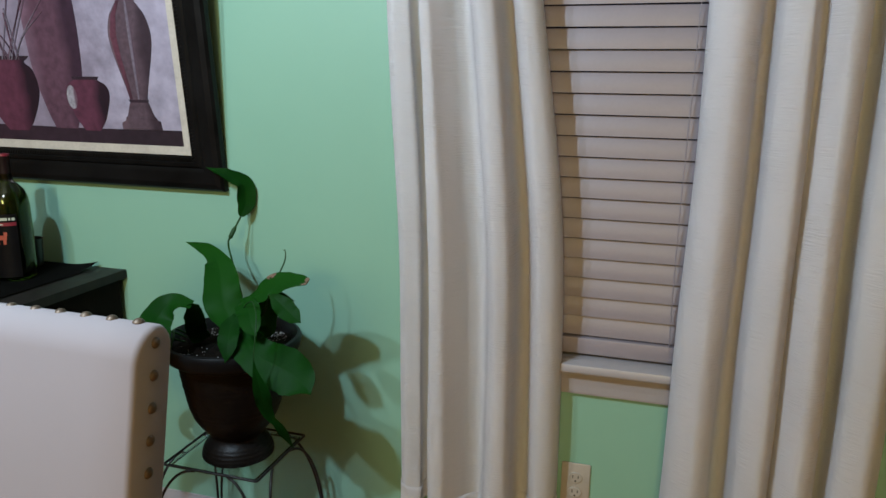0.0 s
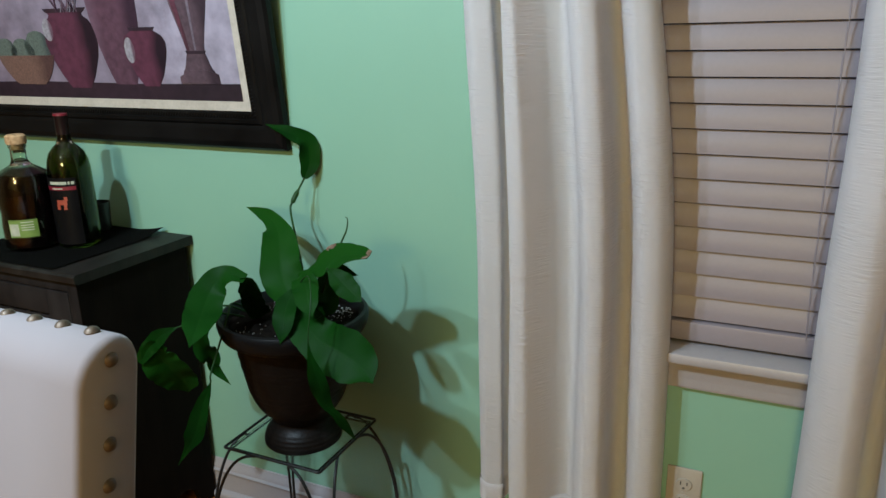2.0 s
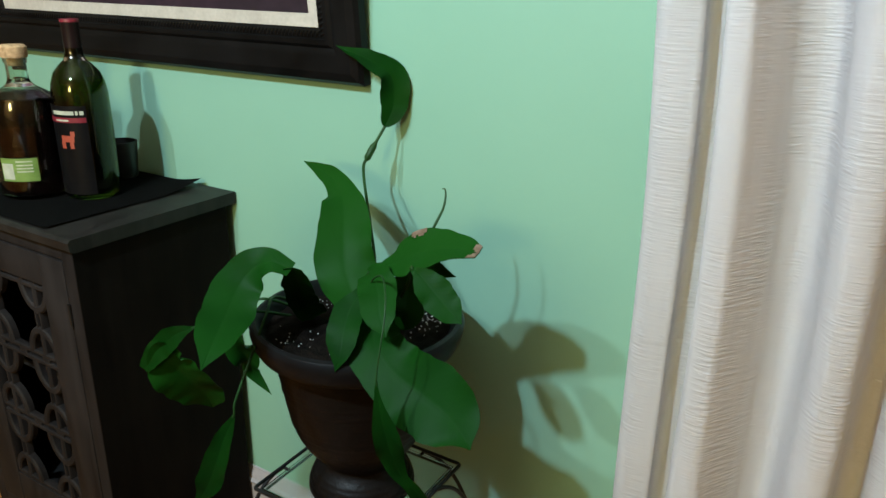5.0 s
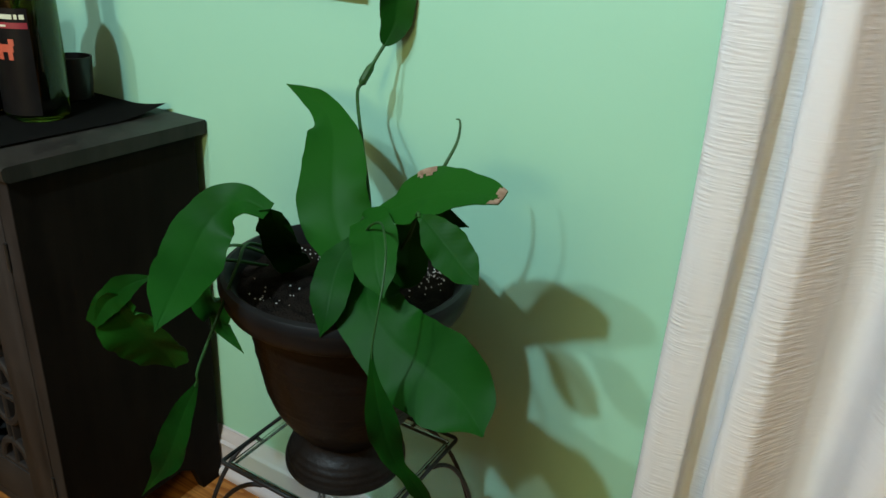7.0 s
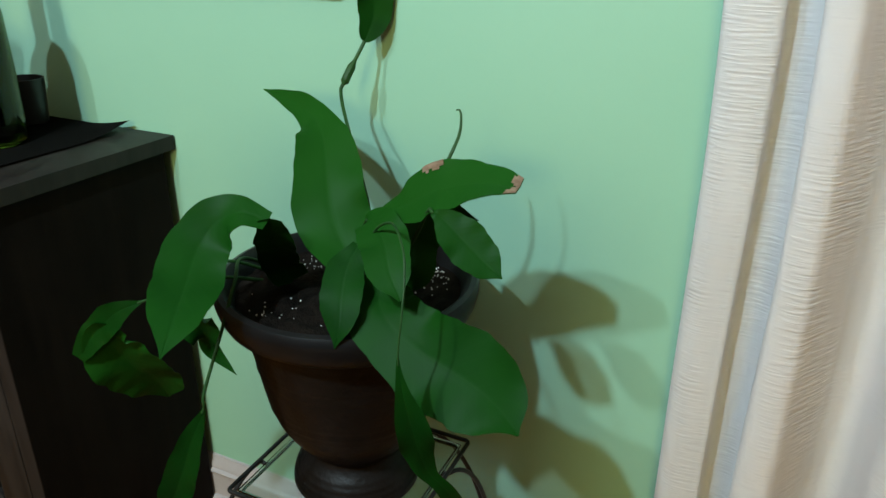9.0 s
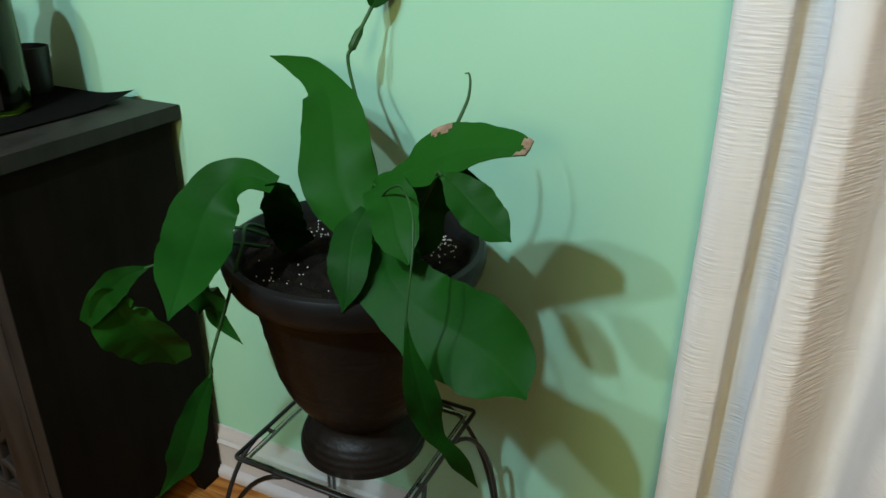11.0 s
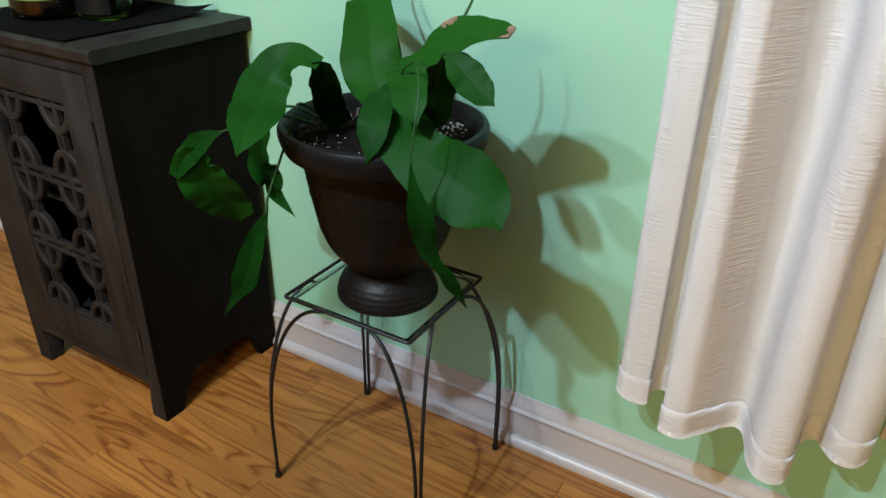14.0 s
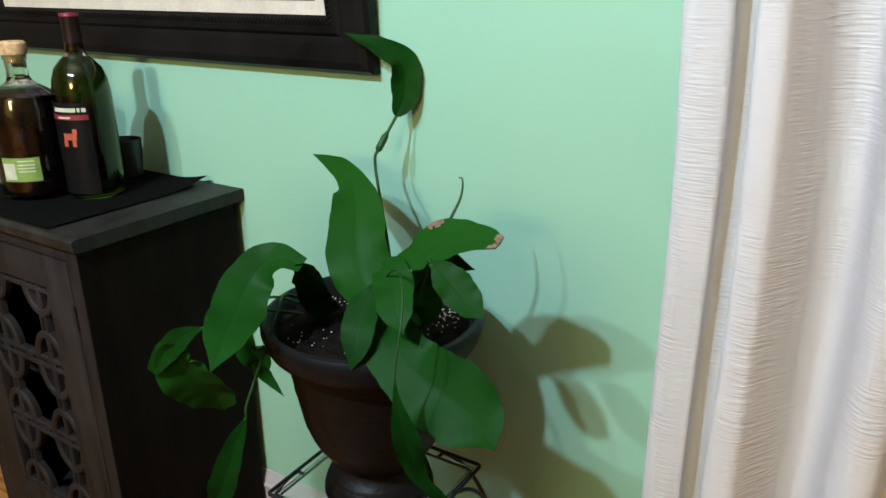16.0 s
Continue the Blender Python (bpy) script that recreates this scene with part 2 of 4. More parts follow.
BURNT = mottled("dry_leaf_edge", (0.22, 0.13, 0.075), (0.36, 0.25, 0.18), 120.0, 0.8, 0.4)
IRON = mottled("black_iron", (0.008, 0.008, 0.008), (0.02, 0.019, 0.018), 40.0, 0.42, 0.2, metal=0.4)
FRAMEWOOD = mottled("black_frame_wood", (0.0026, 0.0026, 0.0026), (0.0065, 0.0063, 0.0064), 12.0, 0.38, 0.1, 220.0, spec=0.13)
LINER = mottled("cream_liner", (0.38, 0.34, 0.29), (0.46, 0.42, 0.36), 20.0, 0.8, 0.2)
WINEGLASS = glass("green_bottle_glass", (0.11, 0.15, 0.014))
CLEARGLASS = glass("clear_bottle_glass", (0.86, 0.93, 0.86))
LIQUOR = mottled("dark_red_liquor", (0.002, 0.0007, 0.0014), (0.006, 0.0014, 0.0026), 10.0, 0.1, 0.0, spec=0.08)
WINE = mottled("dark_wine", (0.006, 0.008, 0.003), (0.012, 0.014, 0.005), 10.0, 0.15, 0.0)
BLACKLABEL = mottled("black_paper_label", (0.0022, 0.0022, 0.0026), (0.0045, 0.0042, 0.0046), 20.0, 0.45, 0.05, spec=0.12)
GREENLABEL = mottled("green_paper_label", (0.10, 0.17, 0.03), (0.16, 0.24, 0.05), 40.0, 0.5, 0.05)
PALELABEL = mottled("pale_print", (0.33, 0.34, 0.26), (0.44, 0.45, 0.34), 60.0, 0.6, 0.0)
ORANGE = mottled("orange_print", (0.25, 0.042, 0.022), (0.32, 0.06, 0.03), 60.0, 0.5, 0.0)
RED = mottled("red_print", (0.13, 0.007, 0.016), (0.18, 0.011, 0.022), 60.0, 0.45, 0.0)
FOIL = mottled("dark_red_foil", (0.005, 0.002, 0.002), (0.010, 0.004, 0.004), 30.0, 0.4, 0.1, spec=0.2)
CORK = mottled("cork", (0.30, 0.18, 0.08), (0.50, 0.33, 0.17), 120.0, 0.85, 0.5)
CUP = mottled("dark_ceramic", (0.010, 0.010, 0.011), (0.02, 0.02, 0.022), 15.0, 0.3, 0.05)
MAT = mottled("dark_placemat", (0.005, 0.005, 0.005), (0.011, 0.011, 0.010), 300.0, 0.85, 0.6, 700.0, spec=0.04)

# ---- mesh helpers ----


def finish(bm, name, material, sharp=40.0):
    """The bmesh as a mesh, smooth but for edges sharper than that."""
    bmesh.ops.recalc_face_normals(bm, faces=bm.faces)
    limit = radians(sharp)
    for f in bm.faces:
        f.smooth = True
    for e in bm.edges:
        if len(e.link_faces) == 2 and e.calc_face_angle(0) > limit:
            e.smooth = False
    me = bpy.data.meshes.new(name)
    bm.to_mesh(me)
    bm.free()
    me.materials.append(material)
    return me


def thing(name, at, label, category, group="", kind=""):
    ob = new(name)
    ob.location = at
    ob.empty_display_size = 0.05
    return tagged(ob, label, category, group, kind)


def part(name, bm, material, parent, label="", sharp=40.0):
    """Link a bmesh as one mesh object under a thing or a part, in the parent's own coordinates."""
    ob = new(name, bm if isinstance(bm, bpy.types.Mesh) else finish(bm, name, material, sharp))
    ob.parent = parent
    return tagged(ob, label)


def solid(name, bm, material, label="", category="", group="", kind=""):
    return tagged(new(name, finish(bm, name, material)), label, category, group, kind)


def box(bm, x0, x1, y0, y1, z0, z1, bevel=0.0, segments=2):
    vs = [bm.verts.new(p) for p in ((x0, y0, z0), (x1, y0, z0), (x1, y1, z0), (x0, y1, z0), (x0, y0, z1), (x1, y0, z1), (x1, y1, z1), (x0, y1, z1))]
    fs = [bm.faces.new([vs[i] for i in q]) for q in ((3, 2, 1, 0), (4, 5, 6, 7), (0, 1, 5, 4), (1, 2, 6, 5), (2, 3, 7, 6), (3, 0, 4, 7))]
    if bevel:
        edges = {e for f in fs for e in f.edges}
        bmesh.ops.bevel(bm, geom=list(edges), offset=bevel, segments=segments, profile=0.5, affect="EDGES")
    return bm


def a_box(*size, bevel=0.0, segments=2):
    return box(bmesh.new(), *size, bevel=bevel, segments=segments)


def lathe(bm, profile, segments=48, cx=0.0, cy=0.0):
    """Turn (radius, height) points about the upright axis; a radius of zero closes the end."""
    rings = []
    for r, z in profile:
        if r < 1e-6:
            rings.append([bm.verts.new((cx, cy, z))])
        else:
            rings.append([bm.verts.new((cx + r * math.cos(2 * math.pi * k / segments), cy + r * math.sin(2 * math.pi * k / segments), z)) for k in range(segments)])
    for a, b in zip(rings, rings[1:]):
        for k in range(segments):
            j = (k + 1) % segments
            if len(a) == 1 and len(b) > 1:
                bm.faces.new((a[0], b[k], b[j]))
            elif len(b) == 1 and len(a) > 1:
                bm.faces.new((a[k], b[0], a[j]))
            elif len(a) > 1:
                bm.faces.new((a[k], b[k], b[j], a[j]))
    return bm


def curve_points(points, steps):
    """A smooth line through the points (Catmull-Rom), evenly stepped in its parameter."""
    p = [Vector(q) for q in points]
    p = [2 * p[0] - p[1], *p, 2 * p[-1] - p[-2]]
    spans = len(p) - 3
    out = []
    for k in range(steps + 1):
        x = k / steps * spans
        i = min(int(x), spans - 1)
        t = x - i
        a, b, c, d = p[i : i + 4]
        out.append(0.5 * (2 * b + (c - a) * t + (2 * a - 5 * b + 4 * c - d) * t * t + (3 * b - a - 3 * c + d) * t**3))
    return out


def tube(bm, points, radius, segments=8, closed=False):
    """A round rod along the points; radius is one number or one a point."""
    n = len(points)
    radii = radius if isinstance(radius, (list, tuple)) else [radius] * n
    side, rings = None, []
    for i, p in enumerate(points):
        a, b = (points[i - 1], points[(i + 1) % n]) if closed else (points[max(i - 1, 0)], points[min(i + 1, n - 1)])
        d = (b - a).normalized()
        if side is None:
            side = d.orthogonal().normalized()
        side = (side - d * side.dot(d)).normalized()
        up = d.cross(side)
        rings.append([bm.verts.new(p + radii[i] * (math.cos(2 * math.pi * k / segments) * side + math.sin(2 * math.pi * k / segments) * up)) for k in range(segments)])
    for a, b in zip(rings, rings[1:] + (rings[:1] if closed else [])):
        for k in range(segments):
            j = (k + 1) % segments
            bm.faces.new((a[k], a[j], b[j], b[k]))
    if not closed:
        bm.faces.new(list(reversed(rings[0])))
        bm.faces.new(rings[-1])
    return bm


def slab(bm, outline, y0, y1):
    """A flat plate: an (x, z) outline given depth from y0 to y1."""
    front = [bm.verts.new((x, y0, z)) for x, z in outline]
    back = [bm.verts.new((x, y1, z)) for x, z in outline]
    bm.faces.new(front)
    bm.faces.new(list(reversed(back)))
    n = len(outline)
    for k in range(n):
        j = (k + 1) % n
        bm.faces.new((front[k], back[k], back[j], front[j]))
    return bm


def extrude_x(bm, profile, x0, x1):
    """A moulding: a (y, z) profile run along x."""
    a = [bm.verts.new((x0, y, z)) for y, z in profile]
    b = [bm.verts.new((x1, y, z)) for y, z in profile]
    bm.faces.new(a)
    bm.faces.new(list(reversed(b)))
    n = len(profile)
    for k in range(n):
        j = (k + 1) % n
        bm.faces.new((a[k], b[k], b[j], a[j]))
    return bm


# ---- the room ----
WY = 1.768                       # face of the green wall
X0, X1, Y0, TOP = -4.2, 4.2, -5.0, 2.95
OX0, OX1, OZ0, OZ1 = -0.27, 0.40, 0.660, 2.05   # window opening

bm = bmesh.new()
box(bm, X0, OX0, WY, WY + 0.13, 0, TOP)
box(bm, OX1, X1, WY, WY + 0.13, 0, TOP)
box(bm, OX0, OX1, WY, WY + 0.13, 0, OZ0)
box(bm, OX0, OX1, WY, WY + 0.13, OZ1, TOP)
solid("wall_north", bm, WALL, "green painted plaster wall behind the plant", "wall", kind="structure")
# added walls and ceiling, out of view; their tan warms the bounce
solid("wall_west", a_box(X0 - 0.12, X0, Y0, WY, 0, TOP), TAN, "unseen wall closing the room, tan to warm the bounced light", "wall", kind="structure")
solid("wall_east", a_box(X1, X1 + 0.12, Y0, WY, 0, TOP), TAN, "unseen wall closing the room, tan to warm the bounced light", "wall", kind="structure")
solid("wall_south", a_box(X0 - 0.12, X1 + 0.12, Y0 - 0.12, Y0, 0, TOP), TAN, "unseen wall closing the room, tan to warm the bounced light", "wall", kind="structure")
solid("ceiling", a_box(X0 - 0.12, X1 + 0.12, Y0 - 0.12, WY + 0.13, TOP, TOP + 0.1), CEIL, "plain unseen ceiling, tan to warm the bounced light", "ceiling", kind="structure")
floor = solid("floor", a_box(X0 - 0.12, X1 + 0.12, Y0 - 0.12, WY + 0.13, -0.06, -0.013), HOLE, "honey oak strip floor with strong grain", "floor", kind="structure")

BASE = [(WY, 0.0), (WY - 0.028, 0.0), (WY - 0.030, 0.010), (WY - 0.027, 0.018), (WY - 0.019, 0.023), (WY - 0.0150, 0.0235), (WY - 0.0150, 0.078), (WY - 0.019, 0.081), (WY - 0.020, 0.086), (WY - 0.013, 0.090), (WY - 0.012, 0.099), (WY - 0.006, 0.107), (WY - 0.004, 0.116), (WY, 0.117)]
solid("baseboard", extrude_x(bmesh.new(), BASE, X0, X1), WHITE, "white painted wooden baseboard along the green wall", "baseboard", kind="structure")

# ---- window with closed blind ----
win = tagged(new("window_1"), "white window with sill behind a closed slatted blind", "window", kind="structure")
part("window_sill", a_box(OX0 - 0.06, OX1 + 0.06, WY - 0.046, WY + 0.06, 0.660, 0.682, bevel=0.006), WHITE, win, "white painted wooden sill")
bm = extrude_x(bmesh.new(), [(WY, 0.595), (WY - 0.012, 0.597), (WY - 0.016, 0.605), (WY - 0.014, 0.615), (WY - 0.017, 0.622), (WY - 0.017, 0.650), (WY - 0.022, 0.659), (WY, 0.659)], OX0 - 0.04, OX1 + 0.04)
part("apron", bm, WHITE, win)
for x0, x1, z0, z1 in ((OX0, OX0 + 0.04, 0.682, OZ1), (OX1 - 0.04, OX1, 0.682, OZ1), (OX0 + 0.04, OX1 - 0.04, 0.682, 0.72), (OX0 + 0.04, OX1 - 0.04, OZ1 - 0.04, OZ1), (OX0 + 0.04, OX1 - 0.04, 1.36, 1.40)):
    part("window_frame", a_box(x0, x1, WY + 0.07, WY + 0.115, z0, z1, bevel=0.004), WHITE, win)
PANE = glass("window_glass", (0.95, 0.97, 0.97))
for z0, z1 in ((0.72, 1.36), (1.40, OZ1 - 0.04)):
    part("pane", a_box(OX0 + 0.04, OX1 - 0.04, WY + 0.09, WY + 0.095, z0, z1), PANE, win)

blind = thing("window_blind", (0, WY + 0.028, 0), "closed off-white slatted blind in the window", "blind")
STEP, FIRST = 0.0469, 0.7325
bm = bmesh.new()
lean, high = 0.004, 0.0440
prof = [(-lean + 2 * lean * k / 6 - 0.0022 * math.sin(math.pi * k / 6), high * k / 6) for k in range(7)]
prof = prof + [(y + 0.0026, z) for y, z in reversed(prof)]
slat_mesh = finish(extrude_x(bm, prof, OX0 + 0.006, OX1 - 0.006), "slat", SLAT)
for k in range(28):
    ob = part("slat", slat_mesh, SLAT, blind)
    ob.location = (0.002 * math.sin(k * 1.7), 0, FIRST + STEP * k)
    ob.rotation_euler = (radians(0.15 * math.sin(k * 2.3)), radians(0.12 * math.sin(k * 3.1)), 0)
part("bottom_rail", a_box(OX0 + 0.006, OX1 - 0.006, -0.016, 0.012, 0.6885, 0.7285, bevel=0.004), SLAT, blind)
part("head_rail", a_box(OX0 + 0.004, OX1 - 0.004, -0.02, 0.03, OZ1 - 0.045, OZ1 - 0.003, bevel=0.004), SLAT, blind)
cord = [Vector((0.128 + 0.003 * math.sin(z * 5), -0.016, z)) for z in [2.0 - 0.08 * k for k in range(17)]]
part("cord", tube(bmesh.new(), cord, 0.0010, 6), SLAT, blind)
part("ladder_string", tube(bmesh.new(), [Vector((0.21, -0.018, 2.0)), Vector((0.21, -0.018, 0.70))], 0.0009, 5), SLAT, blind)

# ---- outlet ----
outlet = thing("wall_outlet", (-0.064, WY, 0.355), "off-white double wall outlet on the green wall", "outlet")
part("cover_plate", a_box(-0.035, 0.035, -0.006, 0.0, -0.057, 0.057, bevel=0.0035), PLATE, outlet)
for dz in (0.0195, -0.0195):
    bm = lathe(bmesh.new(), [(0, 0), (0.0165, 0), (0.0165, 0.0025), (0.0155, 0.0035), (0, 0.0035)], 28)
    bmesh.ops.transform(bm, matrix=Matrix.Translation((0, -0.0055, dz)) @ pose(0, 0, 0, 90) @ Matrix.Diagonal((1, 0.84, 1, 1)), verts=bm.verts)
    rec = part("receptacle", bm, PLATE, outlet)
    for dx, h in ((-0.0065, 0.0085), (0.0065, 0.007)):
        part("slot", a_box(dx - 0.0011, dx + 0.0011, -0.0093, -0.0085, dz + 0.003 - h / 2, dz + 0.003 + h / 2), HOLE, rec)
    part("slot", slab(bmesh.new(), [(0.0024 * math.cos(a), dz - 0.008 + 0.0024 * math.sin(a)) for a in [k * math.pi / 5 for k in range(10)]], -0.0093, -0.0085), HOLE, rec)
bm = lathe(bmesh.new(), [(0, 0), (0.003, 0), (0.002, 0.0014), (0, 0.0016)], 14)
bmesh.ops.transform(bm, matrix=Matrix.Translation((0, -0.006, 0)) @ pose(0, 0, 0, 90), verts=bm.verts)
part("screw", bm, PLATE, outlet)


# ---- curtains ----
def curtain(name, low, high, hem, top, label, seed, bend=1.0):
    """A hanging panel: its plan line at the hem (low) and at the top (high), joined smoothly, with a stitched hem."""
    rng = random.Random(seed)
    ob = thing(name, (low[0][0], low[0][1], hem), label, "curtain", "curtains at the window")
    o = Vector((low[0][0], low[0][1], hem))
    n, rows = 230, 46
    a = curve_points([(x, y, 0) for x, y in low], n)
    b = curve_points([(x, y, 0) for x, y in high], n)
    ph = [rng.uniform(0, 6.28) for _ in range(6)]

    def sheet(z0, z1, rows, out):
        bm = bmesh.new()
        grid = []
        for r in range(rows + 1):
            row = []
            for k in range(n + 1):
                drop = -0.020 * math.exp(-(((k / n - 0.68) / 0.10) ** 2)) + 0.005 * math.sin(k / n * 31 + ph[1])
                zb = hem + drop
                z = (zb if z0 == 0 else zb + z0) + (((top if z1 is None else zb + z1) - (zb + z0)) * r / rows)
                f = min(max((z - hem) / (top - hem), 0), 1)
                f = (f * f * (3 - 2 * f)) ** bend
                p = a[k].lerp(b[k], f)
                w = 0.003 * math.sin(z * 3.3 + k / n * 9 + ph[2]) + 0.0016 * math.sin(z * 9 + k / n * 23 + ph[3])
                d = (a[min(k + 1, n)] - a[max(k - 1, 0)]).normalized()
                side = Vector((d.y, -d.x, 0))
                q = p + side * (w + out) + d * 0.002 * math.sin(z * 4 + ph[4])
                row.append(bm.verts.new((q.x - o.x, q.y - o.y, z - o.z)))
            grid.append(row)
        for r in range(rows):
            for k in range(n):
                bm.faces.new((grid[r][k], grid[r][k + 1], grid[r + 1][k + 1], grid[r + 1][k]))
        bmesh.ops.solidify(bm, geom=list(bm.faces), thickness=0.0016)
        return bm

    part("panel", sheet(0, None, rows, 0.0), CURTAIN, ob, sharp=70)
    part("hem", sheet(-0.0015, 0.05, 4, 0.0022), CURTAIN, ob, "stitched hem band", sharp=70)
    return ob


LEFT_PLAN = [(-0.470, 1.735), (-0.486, 1.705), (-0.489, 1.675), (-0.472, 1.660), (-0.449, 1.661), (-0.433, 1.668), (-0.435, 1.690), (-0.427, 1.704), (-0.407, 1.707), (-0.389, 1.697), (-0.381, 1.674), (-0.385, 1.645), (-0.396, 1.622), (-0.388, 1.610), (-0.366, 1.609), (-0.350, 1.630), (-0.332, 1.658), (-0.318, 1.682), (-0.299, 1.698), (-0.284, 1.692), (-0.274, 1.668), (-0.264, 1.634), (-0.244, 1.612), (-0.217, 1.618), (-0.206, 1.645), (-0.204, 1.690), (-0.196, 1.711), (-0.182, 1.713), (-0.172, 1.700), (-0.152, 1.685), (-0.128, 1.690), (-0.112, 1.712), (-0.108, 1.735)]
curtain("curtain", LEFT_PLAN, [(-0.545 + (x + 0.489) * 0.750, 1.67 + (y - 1.67) * 0.65) for x, y in LEFT_PLAN], 0.288, 2.2, "long white crinkled cloth curtain hanging in deep folds beside the window", 4, 1.8)
RIGHT_LOW = [(0.085, 1.72), (0.066, 1.68), (0.085, 1.635), (0.135, 1.61), (0.175, 1.64), (0.190, 1.70), (0.215, 1.695), (0.235, 1.63), (0.285, 1.605), (0.312, 1.655), (0.325, 1.635), (0.365, 1.60), (0.402, 1.63), (0.415, 1.70), (0.432, 1.69), (0.448, 1.625), (0.500, 1.60), (0.54, 1.64), (0.56, 1.70)]
RIGHT_LOW = [(x + 0.13 * (0.56 - x), y) for x, y in RIGHT_LOW]
RIGHT_HIGH = [(0.195, 1.72), (0.180, 1.69), (0.190, 1.65), (0.225, 1.63), (0.255, 1.65), (0.268, 1.70), (0.285, 1.70), (0.300, 1.65), (0.335, 1.625), (0.355, 1.66), (0.365, 1.645), (0.395, 1.62), (0.425, 1.64), (0.437, 1.70), (0.45, 1.69), (0.465, 1.64), (0.505, 1.62), (0.54, 1.65), (0.56, 1.70)]
RIGHT_HIGH = [(x - 0.08 * (0.56 - x), y) for x, y in RIGHT_HIGH]
curtain("curtain", RIGHT_LOW, RIGHT_HIGH, 0.268, 2.2, "long white cloth curtain flaring towards its hem at the window", 9)
rod = thing("curtain_rod", (0.03, 1.675, 2.21), "plain dark curtain rod over the window", "curtain rod")
part("rod", tube(bmesh.new(), [Vector((-0.6, 0, 0)), Vector((0.6, 0, 0))], 0.0125, 14), IRON, rod)
for x in (-0.55, 0.55):
    part("bracket", a_box(x - 0.008, x + 0.008, 0.0, WY - 1.675, -0.012, 0.012, bevel=0.003), IRON, rod)

# ---- framed painting ----
FX0, FX1, FZ0, FZ1 = -2.113, -0.998, 1.031, 1.905
pic = thing("framed_painting", ((FX0 + FX1) / 2, WY, FZ0), "still life painting of vases in a wide black frame", "painting")
pic.scale = (1, 0.7, 1)
pic.rotation_euler = (radians(6.0), 0, 0)               # it hangs leaning forward
PO = Vector(((FX0 + FX1) / 2, WY, FZ0))


def rail(profile, x0, x1, z0, z1):
    """A mitred frame: (inset from the outer edge, y) profile round a rectangle."""
    bm = bmesh.new()
    loops = []
    for d, y in profile:
        loops.append([bm.verts.new(Vector(p) - PO) for p in ((x0 + d, y, z0 + d), (x1 - d, y, z0 + d), (x1 - d, y, z1 - d), (x0 + d, y, z1 - d))])
    n = len(loops)
    for k in range(n):
        a, b = loops[k], loops[(k + 1) % n]
        for c in range(4):
            bm.faces.new((a[c], a[(c + 1) % 4], b[(c + 1) % 4], b[c]))
    return bm


part("frame", rail([(0.0, WY - 0.002), (0.0, WY - 0.026), (0.006, WY - 0.036), (0.02, WY - 0.041), (0.045, WY - 0.036), (0.058, WY - 0.028), (0.064, WY - 0.034), (0.072, WY - 0.034), (0.074, WY - 0.029), (0.086, WY - 0.027), (0.09, WY - 0.022), (0.09, WY - 0.002)], FX0, FX1, FZ0, FZ1), FRAMEWOOD, pic, "wide black moulded wooden frame", sharp=25)
bm = bmesh.new()
ax0, ax1, az0, az1 = FX0 + 0.080, FX1 - 0.080, FZ0 + 0.080, FZ1 - 0.080
blob = bmesh.new()
bmesh.ops.create_uvsphere(blob, u_segments=6, v_segments=4, radius=1.0)
bead_v, bead_f = [v.co.copy() for v in blob.verts], [[v.index for v in f.verts] for f in blob.faces]
blob.free()


def bead(x, z, turn):
    m = Matrix.Translation(Vector((x, WY - 0.028, z)) - PO) @ pose(0, 0, 0, 0, turn) @ Matrix.Diagonal((0.0028, 0.0035, 0.0072, 1))
    vs = [bm.verts.new(m @ c) for c in bead_v]
    for f in bead_f:
        bm.faces.new([vs[i] for i in f])


for k in range(int((ax1 - ax0) / 0.0085)):
    for z in (az0, az1):
        bead(ax0 + 0.0085 * k, z, 28)
for k in range(int((az1 - az0) / 0.0085)):
    for x in (ax0, ax1):
        bead(x, az0 + 0.0085 * k, 62)
tagged(part("carved_edge", bm, FRAMEWOOD, pic, "small carved beads along the inner lip"), kind="stuff")
part("liner", rail([(0.0905, WY - 0.003), (0.0905, WY - 0.021), (0.112, WY - 0.016), (0.112, WY - 0.003)], FX0, FX1, FZ0, FZ1), LINER, pic, "cream cloth liner", sharp=25)
CX0, CX1, CZ0, CZ1 = FX0 + 0.112, FX1 - 0.112, FZ0 + 0.112, FZ1 - 0.112
BACKGROUND = painted("painted_mauve_wall", (0.130, 0.100, 0.140), (0.200, 0.168, 0.222), (0.285, 0.258, 0.330), 5.0)
TABLE = painted("painted_dark_table", (0.016, 0.009, 0.016), (0.026, 0.014, 0.022), (0.020, 0.012, 0.018), 12.0)
canvas = part("canvas", a_box(CX0 - PO.x, CX1 - PO.x, -0.012, -0.003, CZ0 - PO.z, CZ1 - PO.z), BACKGROUND, pic, "painted mauve canvas")


def paint(name, points, material, layer, label=""):
    bm = slab(bmesh.new(), [(x - PO.x, z - PO.z) for x, z in points], -0.0122 - 0.0006 * layer, -0.0121)
    return part(name, bm, material, canvas, label)


def silhouette(cx, profile, tilt=0.0):
    """Both sides of a (half width, height) outline, smoothed."""
    line = curve_points([(r, z, 0) for r, z in profile], 30)
    return [(cx + p.x, p.y) for p in line] + [(cx - p.x, p.y) for p in reversed(line)]


